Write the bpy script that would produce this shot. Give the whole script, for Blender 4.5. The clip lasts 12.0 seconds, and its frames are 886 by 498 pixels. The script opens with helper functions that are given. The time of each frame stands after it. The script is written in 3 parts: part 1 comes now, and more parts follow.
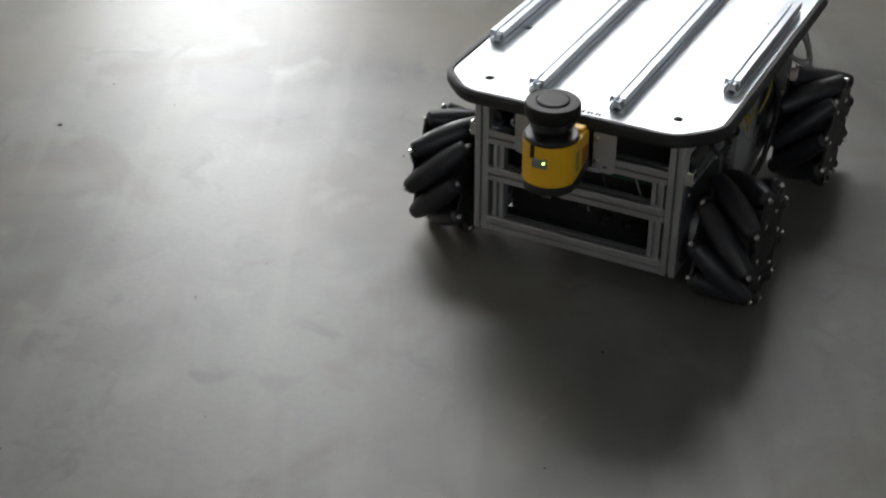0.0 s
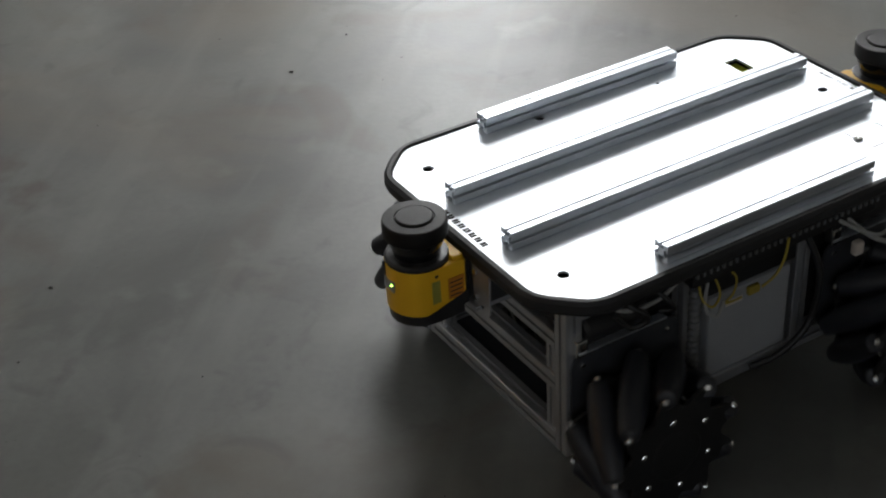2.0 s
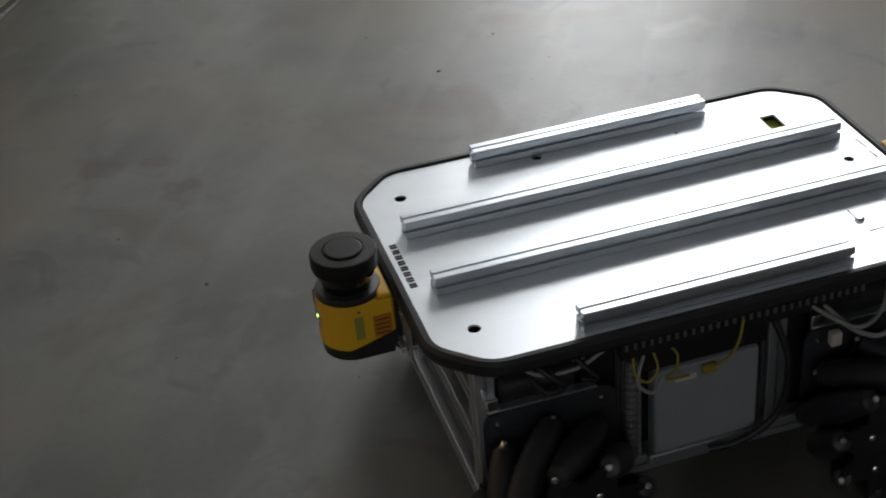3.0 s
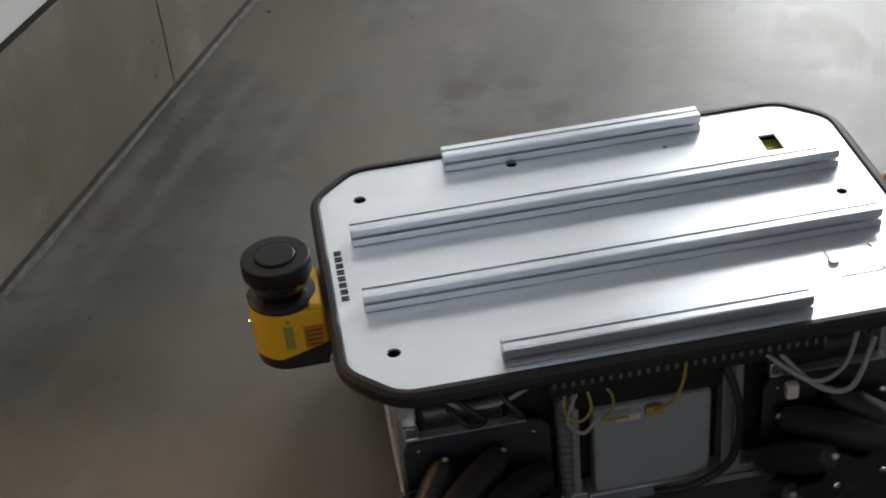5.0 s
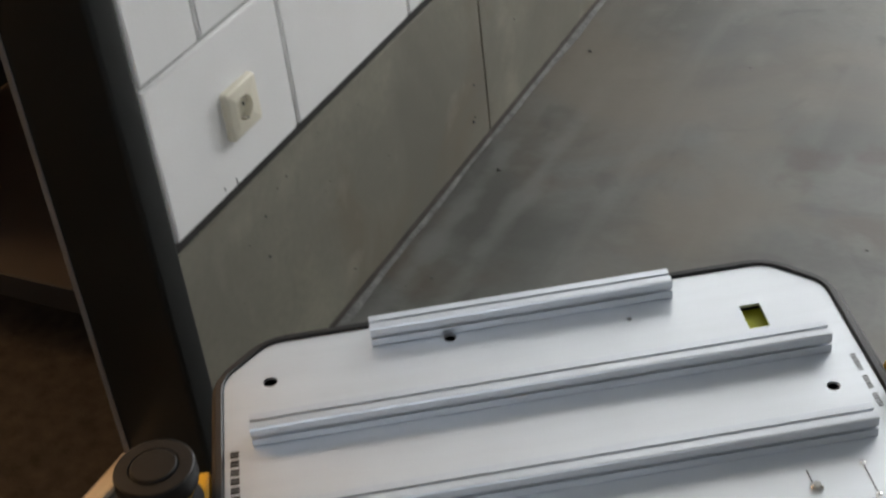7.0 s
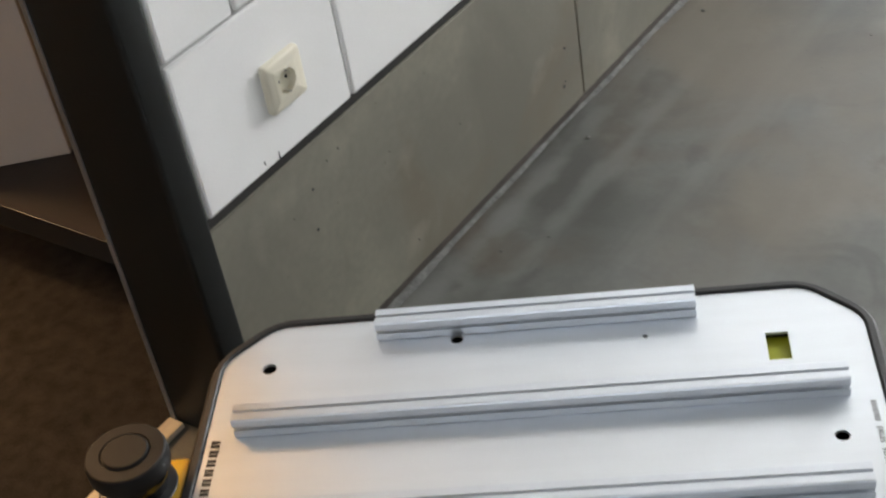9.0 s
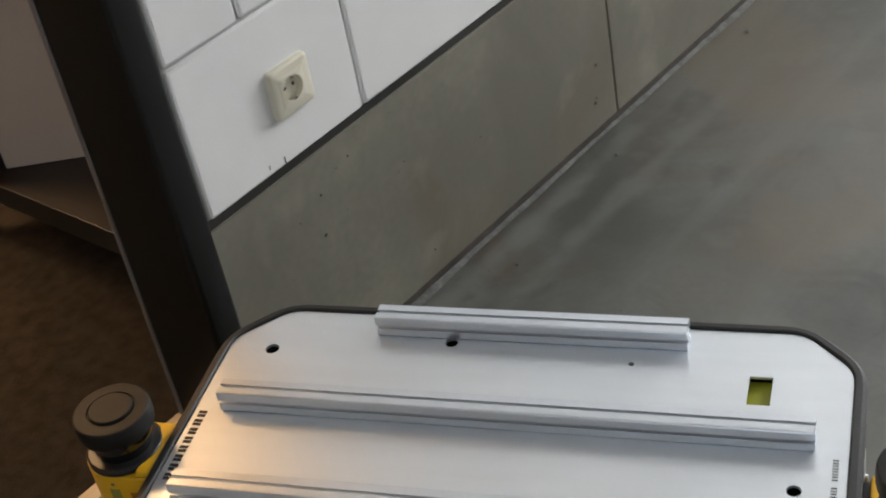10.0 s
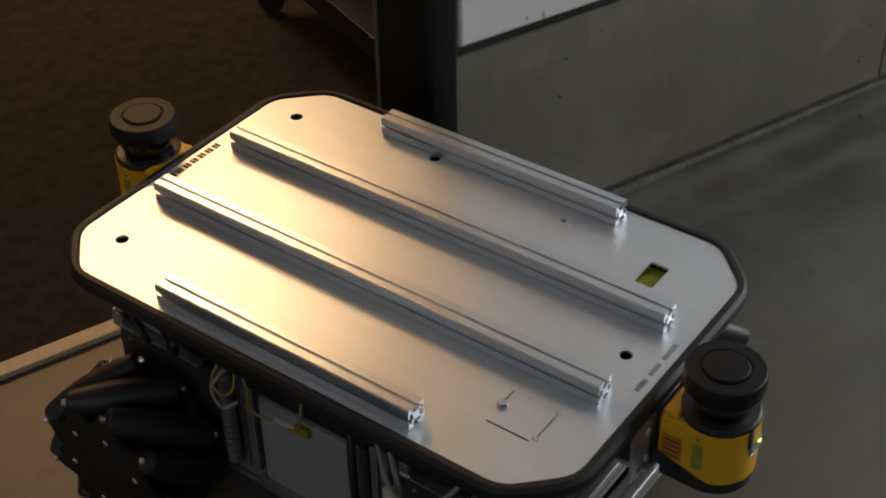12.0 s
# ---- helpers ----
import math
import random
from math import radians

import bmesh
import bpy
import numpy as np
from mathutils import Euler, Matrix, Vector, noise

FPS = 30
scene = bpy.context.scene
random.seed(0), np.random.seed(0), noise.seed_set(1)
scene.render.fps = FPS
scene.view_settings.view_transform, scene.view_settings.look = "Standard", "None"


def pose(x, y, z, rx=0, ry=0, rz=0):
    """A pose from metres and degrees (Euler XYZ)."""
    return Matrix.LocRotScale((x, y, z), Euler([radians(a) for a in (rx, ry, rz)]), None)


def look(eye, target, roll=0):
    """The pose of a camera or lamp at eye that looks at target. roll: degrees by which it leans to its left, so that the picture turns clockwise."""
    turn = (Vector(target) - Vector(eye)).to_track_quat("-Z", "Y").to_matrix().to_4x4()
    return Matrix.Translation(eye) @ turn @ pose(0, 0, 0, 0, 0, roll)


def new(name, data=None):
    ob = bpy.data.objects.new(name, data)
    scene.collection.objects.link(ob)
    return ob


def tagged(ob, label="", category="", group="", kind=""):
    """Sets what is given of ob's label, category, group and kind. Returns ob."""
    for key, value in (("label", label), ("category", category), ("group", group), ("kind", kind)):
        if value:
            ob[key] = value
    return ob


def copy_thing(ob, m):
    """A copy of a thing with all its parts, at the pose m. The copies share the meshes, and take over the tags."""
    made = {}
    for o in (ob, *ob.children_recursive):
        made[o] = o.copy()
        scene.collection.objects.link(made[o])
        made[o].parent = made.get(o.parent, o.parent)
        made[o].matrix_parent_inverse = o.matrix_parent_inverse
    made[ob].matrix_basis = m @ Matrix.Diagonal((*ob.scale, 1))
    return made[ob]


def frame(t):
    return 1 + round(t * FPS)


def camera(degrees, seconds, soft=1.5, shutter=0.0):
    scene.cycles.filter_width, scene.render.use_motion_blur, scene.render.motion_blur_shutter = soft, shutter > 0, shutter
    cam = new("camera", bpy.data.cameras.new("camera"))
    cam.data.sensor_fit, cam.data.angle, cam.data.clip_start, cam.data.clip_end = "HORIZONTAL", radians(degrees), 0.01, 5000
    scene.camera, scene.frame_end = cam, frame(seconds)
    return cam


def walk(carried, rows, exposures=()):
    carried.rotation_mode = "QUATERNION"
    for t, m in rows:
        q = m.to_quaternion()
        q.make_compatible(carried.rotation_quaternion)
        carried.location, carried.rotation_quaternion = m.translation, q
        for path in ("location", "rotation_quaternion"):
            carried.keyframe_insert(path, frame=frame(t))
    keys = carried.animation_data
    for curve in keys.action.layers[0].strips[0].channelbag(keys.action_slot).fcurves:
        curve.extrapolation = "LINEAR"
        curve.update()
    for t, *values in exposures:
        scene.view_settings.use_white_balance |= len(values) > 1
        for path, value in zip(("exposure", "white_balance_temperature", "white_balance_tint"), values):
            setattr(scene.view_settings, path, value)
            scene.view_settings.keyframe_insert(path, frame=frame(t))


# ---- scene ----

cam = camera(33.77, 12.0, 1.9, 0.3)
walk(cam, [
    (0, look((-1.3877, -2.1939, 1.6040), (0.1301, -2.2046, 0.6365), -0.11)),
    (0.3, look((-1.4092, -2.1477, 1.6225), (0.1181, -2.1774, 0.6705), -0.92)),
    (0.5, look((-1.4150, -2.1188, 1.6291), (0.1196, -2.1500, 0.6889), -1.62)),
    (1, look((-1.3835, -2.0630, 1.6085), (0.1237, -2.0224, 0.6252), -2.70)),
    (1.5, look((-1.3691, -2.2349, 1.6081), (0.1124, -2.0312, 0.6061), -1.11)),
    (1.8, look((-1.3868, -2.2961, 1.6102), (0.0785, -2.0224, 0.6011), -2.36)),
    (2, look((-1.3995, -2.3155, 1.6111), (0.0638, -2.0062, 0.6095), -3.51)),
    (2.5, look((-1.3926, -2.3013, 1.6067), (0.0580, -1.9267, 0.6090), -4.91)),
    (3, look((-1.3930, -2.2197, 1.6107), (0.0411, -1.7819, 0.6148), -5.35)),
    (3.2, look((-1.3988, -2.1841, 1.6203), (0.0239, -1.7422, 0.6101), -5.15)),
    (4.8, look((-1.5649, -1.5834, 1.6235), (-0.1842, -1.0987, 0.5754), -6.34)),
    (5, look((-1.5653, -1.5745, 1.6238), (-0.1943, -1.0687, 0.5729), -6.00)),
    (5.5, look((-1.5091, -1.5492, 1.6208), (-0.1659, -1.0008, 0.5554), -4.52)),
    (6, look((-1.3819, -1.3747, 1.6131), (-0.0929, -0.7603, 0.5172), -5.14)),
    (6.5, look((-1.3511, -1.2508, 1.6228), (-0.0759, -0.5698, 0.5504), -5.45)),
    (7, look((-1.3355, -1.2224, 1.6196), (-0.0650, -0.4870, 0.5780), -7.28)),
    (7.2, look((-1.3006, -1.1853, 1.5931), (-0.0304, -0.4217, 0.5716), -9.07)),
    (8.8, look((-1.0493, -1.3644, 1.6148), (0.0136, -0.4032, 0.5255), -11.77)),
    (9, look((-1.1073, -1.3678, 1.6279), (-0.0166, -0.4452, 0.5328), -10.67)),
    (9.5, look((-1.1779, -1.4323, 1.6176), (-0.0443, -0.5765, 0.5120), -10.42)),
    (10, look((-1.0267, -1.5222, 1.6094), (-0.0060, -0.4841, 0.5508), -11.56)),
    (10.5, look((-0.9709, -1.5828, 1.6219), (-0.0528, -0.4711, 0.5442), -11.96)),
    (10.6, look((-0.9707, -1.5850, 1.6242), (-0.0791, -0.4519, 0.5467), -12.22)),
    (11, look((-1.0078, -1.6076, 1.6223), (-0.1504, -0.4543, 0.5386), -10.63)),
    (11.3, look((-1.0329, -1.6530, 1.6155), (-0.2233, -0.5265, 0.4686), -6.91)),
    (11.5, look((-1.0505, -1.6659, 1.6068), (-0.2737, -0.5310, 0.4454), -7.13)),
    (12, look((-1.0954, -1.7227, 1.6297), (-0.3524, -0.5207, 0.5147), -1.24)),
], [(0, 0.65), (0.5, 0.42), (1, 0.15), (2, 0.15), (3, 0.05), (5, 0.6), (6, 0.58), (7, 0.82), (9, 1.3), (9.5, 0.98), (10, 0.95), (10.5, 1.05), (11, 1.0), (11.5, 0.35), (12, 0.03)])

# path of the robot: seconds, x, y, heading in degrees
ROBOT_PATH = [
    (0, 1.3336, -2.6273, 152.25),
    (0.3, 1.2300, -2.5762, 150.70),
    (0.5, 1.1622, -2.5413, 149.75),
    (1, 1.0008, -2.4479, 147.89),
    (1.5, 0.8549, -2.3622, 143.39),
    (1.8, 0.7590, -2.3009, 136.53),
    (2, 0.7013, -2.2560, 131.84),
    (2.5, 0.6045, -2.1305, 123.95),
    (3, 0.5117, -1.9726, 121.21),
    (3.2, 0.4761, -1.9130, 120.19),
    (4.8, 0.1615, -1.2615, 117.75),
    (5, 0.1251, -1.2099, 116.19),
    (5.5, 0.0737, -1.0832, 113.09),
    (6, 0.0298, -0.9382, 117.52),
    (6.5, -0.0432, -0.7983, 119.21),
    (7, -0.1465, -0.6577, 123.20),
    (7.2, -0.1752, -0.6052, 124.24),
    (8.8, -0.1654, -0.6402, 121.72),
    (9, -0.1622, -0.6464, 120.72),
    (9.5, -0.1689, -0.6422, 116.95),
    (10, -0.1681, -0.6463, 113.42),
    (10.5, -0.2007, -0.6616, 113.95),
    (10.6, -0.2057, -0.6608, 113.65),
    (11, -0.2250, -0.6369, 111.80),
    (11.3, -0.2525, -0.5674, 111.84),
    (11.5, -0.2736, -0.5113, 111.99),
    (12, -0.3291, -0.3722, 111.68),
]

# ---- world, sun and lamps ----
world = bpy.data.worlds.new("sky")
scene.world = world
world.use_nodes = True
_wn = world.node_tree.nodes
_sky = _wn.new("ShaderNodeTexSky")
_sky.sky_type = "NISHITA"
_sky.sun_disc = False
_sky.sun_elevation = radians(48)
_sky.sun_rotation = radians(6)
_wn["Background"].inputs["Strength"].default_value = 0.12
world.node_tree.links.new(_sky.outputs["Color"], _wn["Background"].inputs["Color"])


def area(name, m, sx, sy, watts, colour):
    data = bpy.data.lights.new(name, "AREA")
    data.shape, data.size, data.size_y, data.energy, data.color = "RECTANGLE", sx, sy, watts, colour
    ob = new(name, data)
    ob.matrix_world = m
    return ob


sun = new("sun", bpy.data.lights.new("sun", "SUN"))
sun.data.energy, sun.data.angle, sun.data.color = 2.0, radians(0.6), (1.0, 0.95, 0.88)
sun.matrix_world = look((1, 9, 10), (0, 0, 0))
EAST = 4.6
area("door_daylight", look((EAST - 0.02, -1.25, 1.30), (0, -1.6, 0.2)), 0.8, 2.0, 48, (0.99, 0.997, 0.995))
area("ribbon_daylight", look((EAST - 0.02, -2.6, 3.35), (0, -2.6, 0.4)), 2.9, 0.9, 70, (0.99, 0.997, 0.995))
# added general fill from behind the camera, with no known source
area("west_daylight", look((-4.45, -3.2, 2.2), (0, -2.0, 0.6)), 2.4, 1.6, 15, (0.99, 0.997, 0.995))
area("office_lamp_light", look((0.2, 2.3, 2.52), (0.2, 2.3, 0)), 1.15, 0.26, 28, (1.0, 0.575, 0.26))
# added fill that warms the floor before the doorway; no second lamp is known
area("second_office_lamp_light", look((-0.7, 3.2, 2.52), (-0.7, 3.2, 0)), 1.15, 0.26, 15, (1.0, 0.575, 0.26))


# ---- materials ----
def mat(name, base, rough=0.5, metal=0.0, var=0.12, scale=8.0, fine=90.0, bump=0.15, bump_dist=0.002, spec=0.5,
        rough_var=0.1, tint=None, coat=0.0, stretch=None, rand=0.0):
    m = bpy.data.materials.new(name)
    m.use_nodes = True
    nt, b = m.node_tree, m.node_tree.nodes["Principled BSDF"]
    L, N = nt.links.new, nt.nodes.new
    co = N("ShaderNodeTexCoord")
    vec = co.outputs["Object"]
    if stretch:
        mp = N("ShaderNodeMapping")
        mp.inputs["Scale"].default_value = stretch
        L(vec, mp.inputs["Vector"])
        vec = mp.outputs["Vector"]
    n1, n2 = N("ShaderNodeTexNoise"), N("ShaderNodeTexNoise")
    n1.inputs["Scale"].default_value, n1.inputs["Detail"].default_value = scale, 5
    n2.inputs["Scale"].default_value, n2.inputs["Detail"].default_value = fine, 4
    L(vec, n1.inputs["Vector"])
    L(vec, n2.inputs["Vector"])
    mix = N("ShaderNodeMix")
    mix.data_type = "FLOAT"
    mix.inputs[0].default_value = 0.4
    L(n1.outputs["Fac"], mix.inputs[2])
    L(n2.outputs["Fac"], mix.inputs[3])
    fac = mix.outputs[0]
    ramp = N("ShaderNodeValToRGB")
    lo = [c * (1 - var) for c in base]
    hi = [min(1, c * (1 + var)) for c in (tint or base)]
    ramp.color_ramp.elements[0].position, ramp.color_ramp.elements[1].position = 0.32, 0.68
    ramp.color_ramp.elements[0].color, ramp.color_ramp.elements[1].color = (*lo, 1), (*hi, 1)
    L(fac, ramp.inputs["Fac"])
    out = ramp.outputs["Color"]
    if rand:
        oi, hs, mr0 = N("ShaderNodeObjectInfo"), N("ShaderNodeHueSaturation"), N("ShaderNodeMapRange")
        mr0.inputs["To Min"].default_value, mr0.inputs["To Max"].default_value = 1 - rand, 1 + rand
        L(oi.outputs["Random"], mr0.inputs["Value"])
        L(mr0.outputs["Result"], hs.inputs["Value"])
        L(out, hs.inputs["Color"])
        out = hs.outputs["Color"]
    L(out, b.inputs["Base Color"])
    mr = N("ShaderNodeMapRange")
    mr.inputs["To Min"].default_value, mr.inputs["To Max"].default_value = max(0.02, rough - rough_var), min(1, rough + rough_var)
    L(fac, mr.inputs["Value"])
    L(mr.outputs["Result"], b.inputs["Roughness"])
    b.inputs["Metallic"].default_value = metal
    b.inputs["Specular IOR Level"].default_value = spec
    b.inputs["Coat Weight"].default_value = coat
    if bump:
        bp = N("ShaderNodeBump")
        bp.inputs["Strength"].default_value, bp.inputs["Distance"].default_value = bump, bump_dist
        L(n2.outputs["Fac"], bp.inputs["Height"])
        L(bp.outputs["Normal"], b.inputs["Normal"])
    return m


def concrete(name, base, dark, warm, rough, big, blotch, streak=False):
    """Concrete with large clouds, brownish stains, small dark pits and pale scuffs."""
    m = mat(name, base, rough, 0, 0.16, 5.0, 60.0, 0.12, 0.003, 0.4, 0.12)
    nt, b = m.node_tree, m.node_tree.nodes["Principled BSDF"]
    L, N = nt.links.new, nt.nodes.new
    src = b.inputs["Base Color"].links[0].from_socket
    co = N("ShaderNodeTexCoord")

    def layer(src, scale, detail, lo, hi, colour, amount, kind="noise", dist=0.0, vec=None):
        if kind == "noise":
            t = N("ShaderNodeTexNoise")
            t.inputs["Detail"].default_value = detail
            t.inputs["Distortion"].default_value = dist
            o = t.outputs["Fac"]
        else:
            t = N("ShaderNodeTexVoronoi")
            o = t.outputs["Distance"]
        t.inputs["Scale"].default_value = scale
        L(vec or co.outputs["Object"], t.inputs["Vector"])
        r = N("ShaderNodeMapRange")
        r.inputs["From Min"].default_value, r.inputs["From Max"].default_value = lo, hi
        r.inputs["To Min"].default_value, r.inputs["To Max"].default_value = 0, amount
        L(o, r.inputs["Value"])
        x = N("ShaderNodeMix")
        x.data_type = "RGBA"
        L(r.outputs["Result"], x.inputs[0])
        L(src, x.inputs[6])
        x.inputs[7].default_value = (*colour, 1)
        return x.outputs[2]

    def spot(src, x, y, rx, ry, colour, amount, ragged):
        """One patch of colour with a ragged outline."""
        off, scl, ln = N("ShaderNodeVectorMath"), N("ShaderNodeVectorMath"), N("ShaderNodeVectorMath")
        off.operation, scl.operation, ln.operation = "SUBTRACT", "MULTIPLY", "LENGTH"
        off.inputs[1].default_value, scl.inputs[1].default_value = (x, y, 0), (1 / rx, 1 / ry, 0)
        L(co.outputs["Object"], off.inputs[0])
        L(off.outputs["Vector"], scl.inputs[0])
        L(scl.outputs["Vector"], ln.inputs[0])
        t, add = N("ShaderNodeTexNoise"), N("ShaderNodeMath")
        t.inputs["Scale"].default_value, t.inputs["Detail"].default_value = ragged, 6
        L(co.outputs["Object"], t.inputs["Vector"])
        add.operation = "MULTIPLY_ADD"
        add.inputs[1].default_value = 2.2
        L(t.outputs["Fac"], add.inputs[0])
        L(ln.outputs["Value"], add.inputs[2])
        r, x2 = N("ShaderNodeMapRange"), N("ShaderNodeMix")
        r.inputs["From Min"].default_value, r.inputs["From Max"].default_value = 2.1, 1.3
        r.inputs["To Min"].default_value, r.inputs["To Max"].default_value = 0, amount
        L(add.outputs["Value"], r.inputs["Value"])
        x2.data_type = "RGBA"
        L(r.outputs["Result"], x2.inputs[0])
        L(src, x2.inputs[6])
        x2.inputs[7].default_value = (*colour, 1)
        return x2.outputs[2]

    src = layer(src, big, 6, 0.44, 0.66, dark, 0.85, dist=0.4)
    src = layer(src, blotch, 5, 0.56, 0.70, warm, 0.75, dist=0.8)
    src = layer(src, big * 3.3, 8, 0.58, 0.74, [min(1, c * 1.4) for c in base], 0.55)
    if streak:
        mp = N("ShaderNodeMapping")
        mp.inputs["Rotation"].default_value = (0, 0, radians(4))
        mp.inputs["Scale"].default_value = (0.35, 3.2, 1.0)
        L(co.outputs["Object"], mp.inputs["Vector"])
        src = layer(src, 2.6, 6, 0.52, 0.72, [min(1, c * 1.35) for c in base], 0.5, vec=mp.outputs["Vector"])
        src = layer(src, 5.5, 5, 0.60, 0.70, dark, 0.55, dist=1.2)
        for spot_args in FLOOR_SPOTS:
            src = spot(src, *spot_args)
        src = layer(src, 1.1, 7, 0.50, 0.66, (0.142, 0.121, 0.090), 0.65, dist=0.6)
    src = layer(src, 17.0, 0, 0.045, 0.02, [c * 0.35 for c in base], 0.6, "voronoi")
    L(src, b.inputs["Base Color"])
    return m


# stains and tone patches on the floor: place, half sizes, colour, amount, raggedness
FLOOR_SPOTS = [
    # first patch: brown floor tone with the office light spill painted in
    (0.02, -0.66, 0.50, 0.34, (0.158, 0.128, 0.092), 0.75, 4.0),
    (0.95, -0.52, 0.34, 0.20, (0.150, 0.128, 0.094), 0.65, 5.0),
    (0.34, -0.25, 0.36, 0.14, (0.066, 0.067, 0.062), 0.55, 5.0),
    (1.12, -0.65, 0.10, 0.06, (0.062, 0.048, 0.036), 0.75, 16.0),
    (1.19, -0.78, 0.07, 0.05, (0.066, 0.052, 0.040), 0.70, 18.0),
    (1.09, -0.885, 0.08, 0.05, (0.062, 0.047, 0.036), 0.70, 17.0),
    (0.85, -0.155, 0.75, 0.030, (0.165, 0.166, 0.154), 0.55, 9.0),
    (0.62, -0.052, 0.60, 0.030, (0.170, 0.170, 0.160), 0.60, 12.0),
]
M_FLOOR = concrete("floor_concrete", (0.121, 0.122, 0.110), (0.064, 0.064, 0.057), (0.084, 0.068, 0.050), 0.46, 1.9, 2.7, True)
M_FLOOR.node_tree.nodes["Principled BSDF"].inputs["Specular IOR Level"].default_value = 0.5
M_PLINTH = concrete("plinth_concrete", (0.198, 0.187, 0.147), (0.140, 0.132, 0.105), (0.156, 0.134, 0.098), 0.75, 2.2, 3.4)
M_GROUT = mat("floor_edge_mortar", (0.130, 0.130, 0.122), 0.85, var=0.5, scale=26, fine=150, bump=0.4)
M_BLOCK = mat("white_painted_block", (0.80, 0.80, 0.79), 0.55, var=0.03, scale=6, fine=220, bump=0.12, bump_dist=0.001, rand=0.015)
M_JOINT = mat("painted_joint", (0.42, 0.42, 0.41), 0.8, var=0.06, scale=20, fine=200)
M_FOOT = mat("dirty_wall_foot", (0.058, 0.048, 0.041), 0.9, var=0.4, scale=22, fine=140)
M_DARKJOINT = mat("dark_seam", (0.022, 0.020, 0.018), 0.9, var=0.3, scale=25, fine=160)
M_WALL = mat("white_wall_paint", (0.78, 0.775, 0.76), 0.7, var=0.04, scale=2, fine=120, bump=0.1)
M_WARMWALL = mat("cream_wall_paint", (0.72, 0.66, 0.56), 0.7, var=0.04, scale=2, fine=120, bump=0.1)
# grey for unseen hall surfaces, chosen to hold down bounced light
M_GREYWALL = mat("bare_concrete_wall", (0.30, 0.295, 0.28), 0.85, var=0.12, scale=2, fine=60, bump=0.2)
M_CEIL = mat("ceiling_concrete", (0.36, 0.36, 0.35), 0.8, var=0.04, scale=1.5, fine=60)
M_STEEL = mat("anthracite_steel_paint", (0.0085, 0.0092, 0.0085), 0.5, spec=0.3, var=0.18, scale=5, fine=140, bump=0.08, rough_var=0.08)
M_CARPET = mat("brown_needle_felt_carpet", (0.028, 0.0242, 0.0206), 0.95, var=0.32, scale=30, fine=420, bump=0.9, bump_dist=0.004,
               tint=(0.046, 0.038, 0.031), spec=0.15)
M_WOOD = mat("pale_pine", (0.66, 0.575, 0.44), 0.55, var=0.16, scale=3, fine=40, stretch=(1.2, 14, 14), bump=0.15)
M_ALU = mat("anodised_aluminium", (0.765, 0.805, 0.860), 0.31, 0.93, 0.03, 14, 120, 0, 0.0005, rough_var=0.03)
M_PLATE = mat("brushed_aluminium_plate", (0.805, 0.843, 0.885), 0.36, 0.83, 0.03, 5, 220, 0.05, 0.0004, rough_var=0.03, stretch=(1, 9, 1))
M_FRAME = mat("frame_profile_aluminium", (0.53, 0.535, 0.545), 0.42, 0.85, 0.08, 14, 200, 0.06, 0.0006)
M_ZINC = mat("zinc_sheet", (0.42, 0.43, 0.45), 0.4, 0.8, 0.12, 10, 120, 0.06)
M_DARKSHEET = mat("dark_motor_sheet", (0.062, 0.065, 0.072), 0.42, 0.5, 0.15, 10, 120, 0.08)
M_BOLT = mat("bright_steel_bolt", (0.85, 0.85, 0.84), 0.18, 1.0, 0.05, 30, 300, 0)
M_RUBBER = mat("black_edge_rubber", (0.012, 0.012, 0.0125), 0.55, var=0.25, scale=25, fine=260, bump=0.15)
M_ROLLER = mat("dark_polyurethane_roller", (0.015, 0.016, 0.020), 0.45, var=0.25, scale=22, fine=240, bump=0.15, rand=0.12)
M_RIM = mat("black_powder_coat", (0.006, 0.006, 0.0065), 0.55, var=0.25, scale=22, fine=260, bump=0.15)
M_BLACK = mat("black_plastic", (0.016, 0.016, 0.017), 0.38, var=0.2, scale=18, fine=320, bump=0.1)
M_HAT = mat("charcoal_plastic", (0.008, 0.0075, 0.007), 0.5, var=0.15, scale=18, fine=420, bump=0.15)
M_HAT.node_tree.nodes["Principled BSDF"].inputs["Specular IOR Level"].default_value = 0.3
M_LENS = mat("scanner_window", (0.006, 0.006, 0.007), 0.12, var=0.1, scale=10, fine=100, bump=0, coat=0.5)
M_YELLOW = mat("signal_yellow_enamel", (0.78, 0.43, 0.012), 0.4, var=0.05, scale=10, fine=300, bump=0.08, bump_dist=0.0006)
M_ORANGE = mat("orange_label", (0.47, 0.17, 0.012), 0.5, var=0.06, scale=20, fine=200)
M_GREENLABEL = mat("olive_label", (0.30, 0.28, 0.05), 0.5, var=0.06, scale=20, fine=200)
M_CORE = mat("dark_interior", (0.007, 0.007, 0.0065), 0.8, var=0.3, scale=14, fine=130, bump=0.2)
M_GREY = mat("battery_box_grey", (0.27, 0.275, 0.28), 0.5, var=0.08, scale=9, fine=200, bump=0.08)
M_WHITEPL = mat("ivory_plastic", (0.70, 0.66, 0.54), 0.35, var=0.03, scale=14, fine=300, bump=0.03)
M_WHITECARD = mat("white_laminate", (0.56, 0.49, 0.43), 0.55, var=0.04, scale=5, fine=160)
M_CABLE_Y = mat("yellow_cable", (0.31, 0.235, 0.03), 0.5, var=0.1)
M_CABLE_G = mat("grey_cable", (0.27, 0.27, 0.255), 0.5, var=0.1)
M_DUCT = mat("grey_duct_plastic", (0.11, 0.112, 0.112), 0.55, var=0.1)
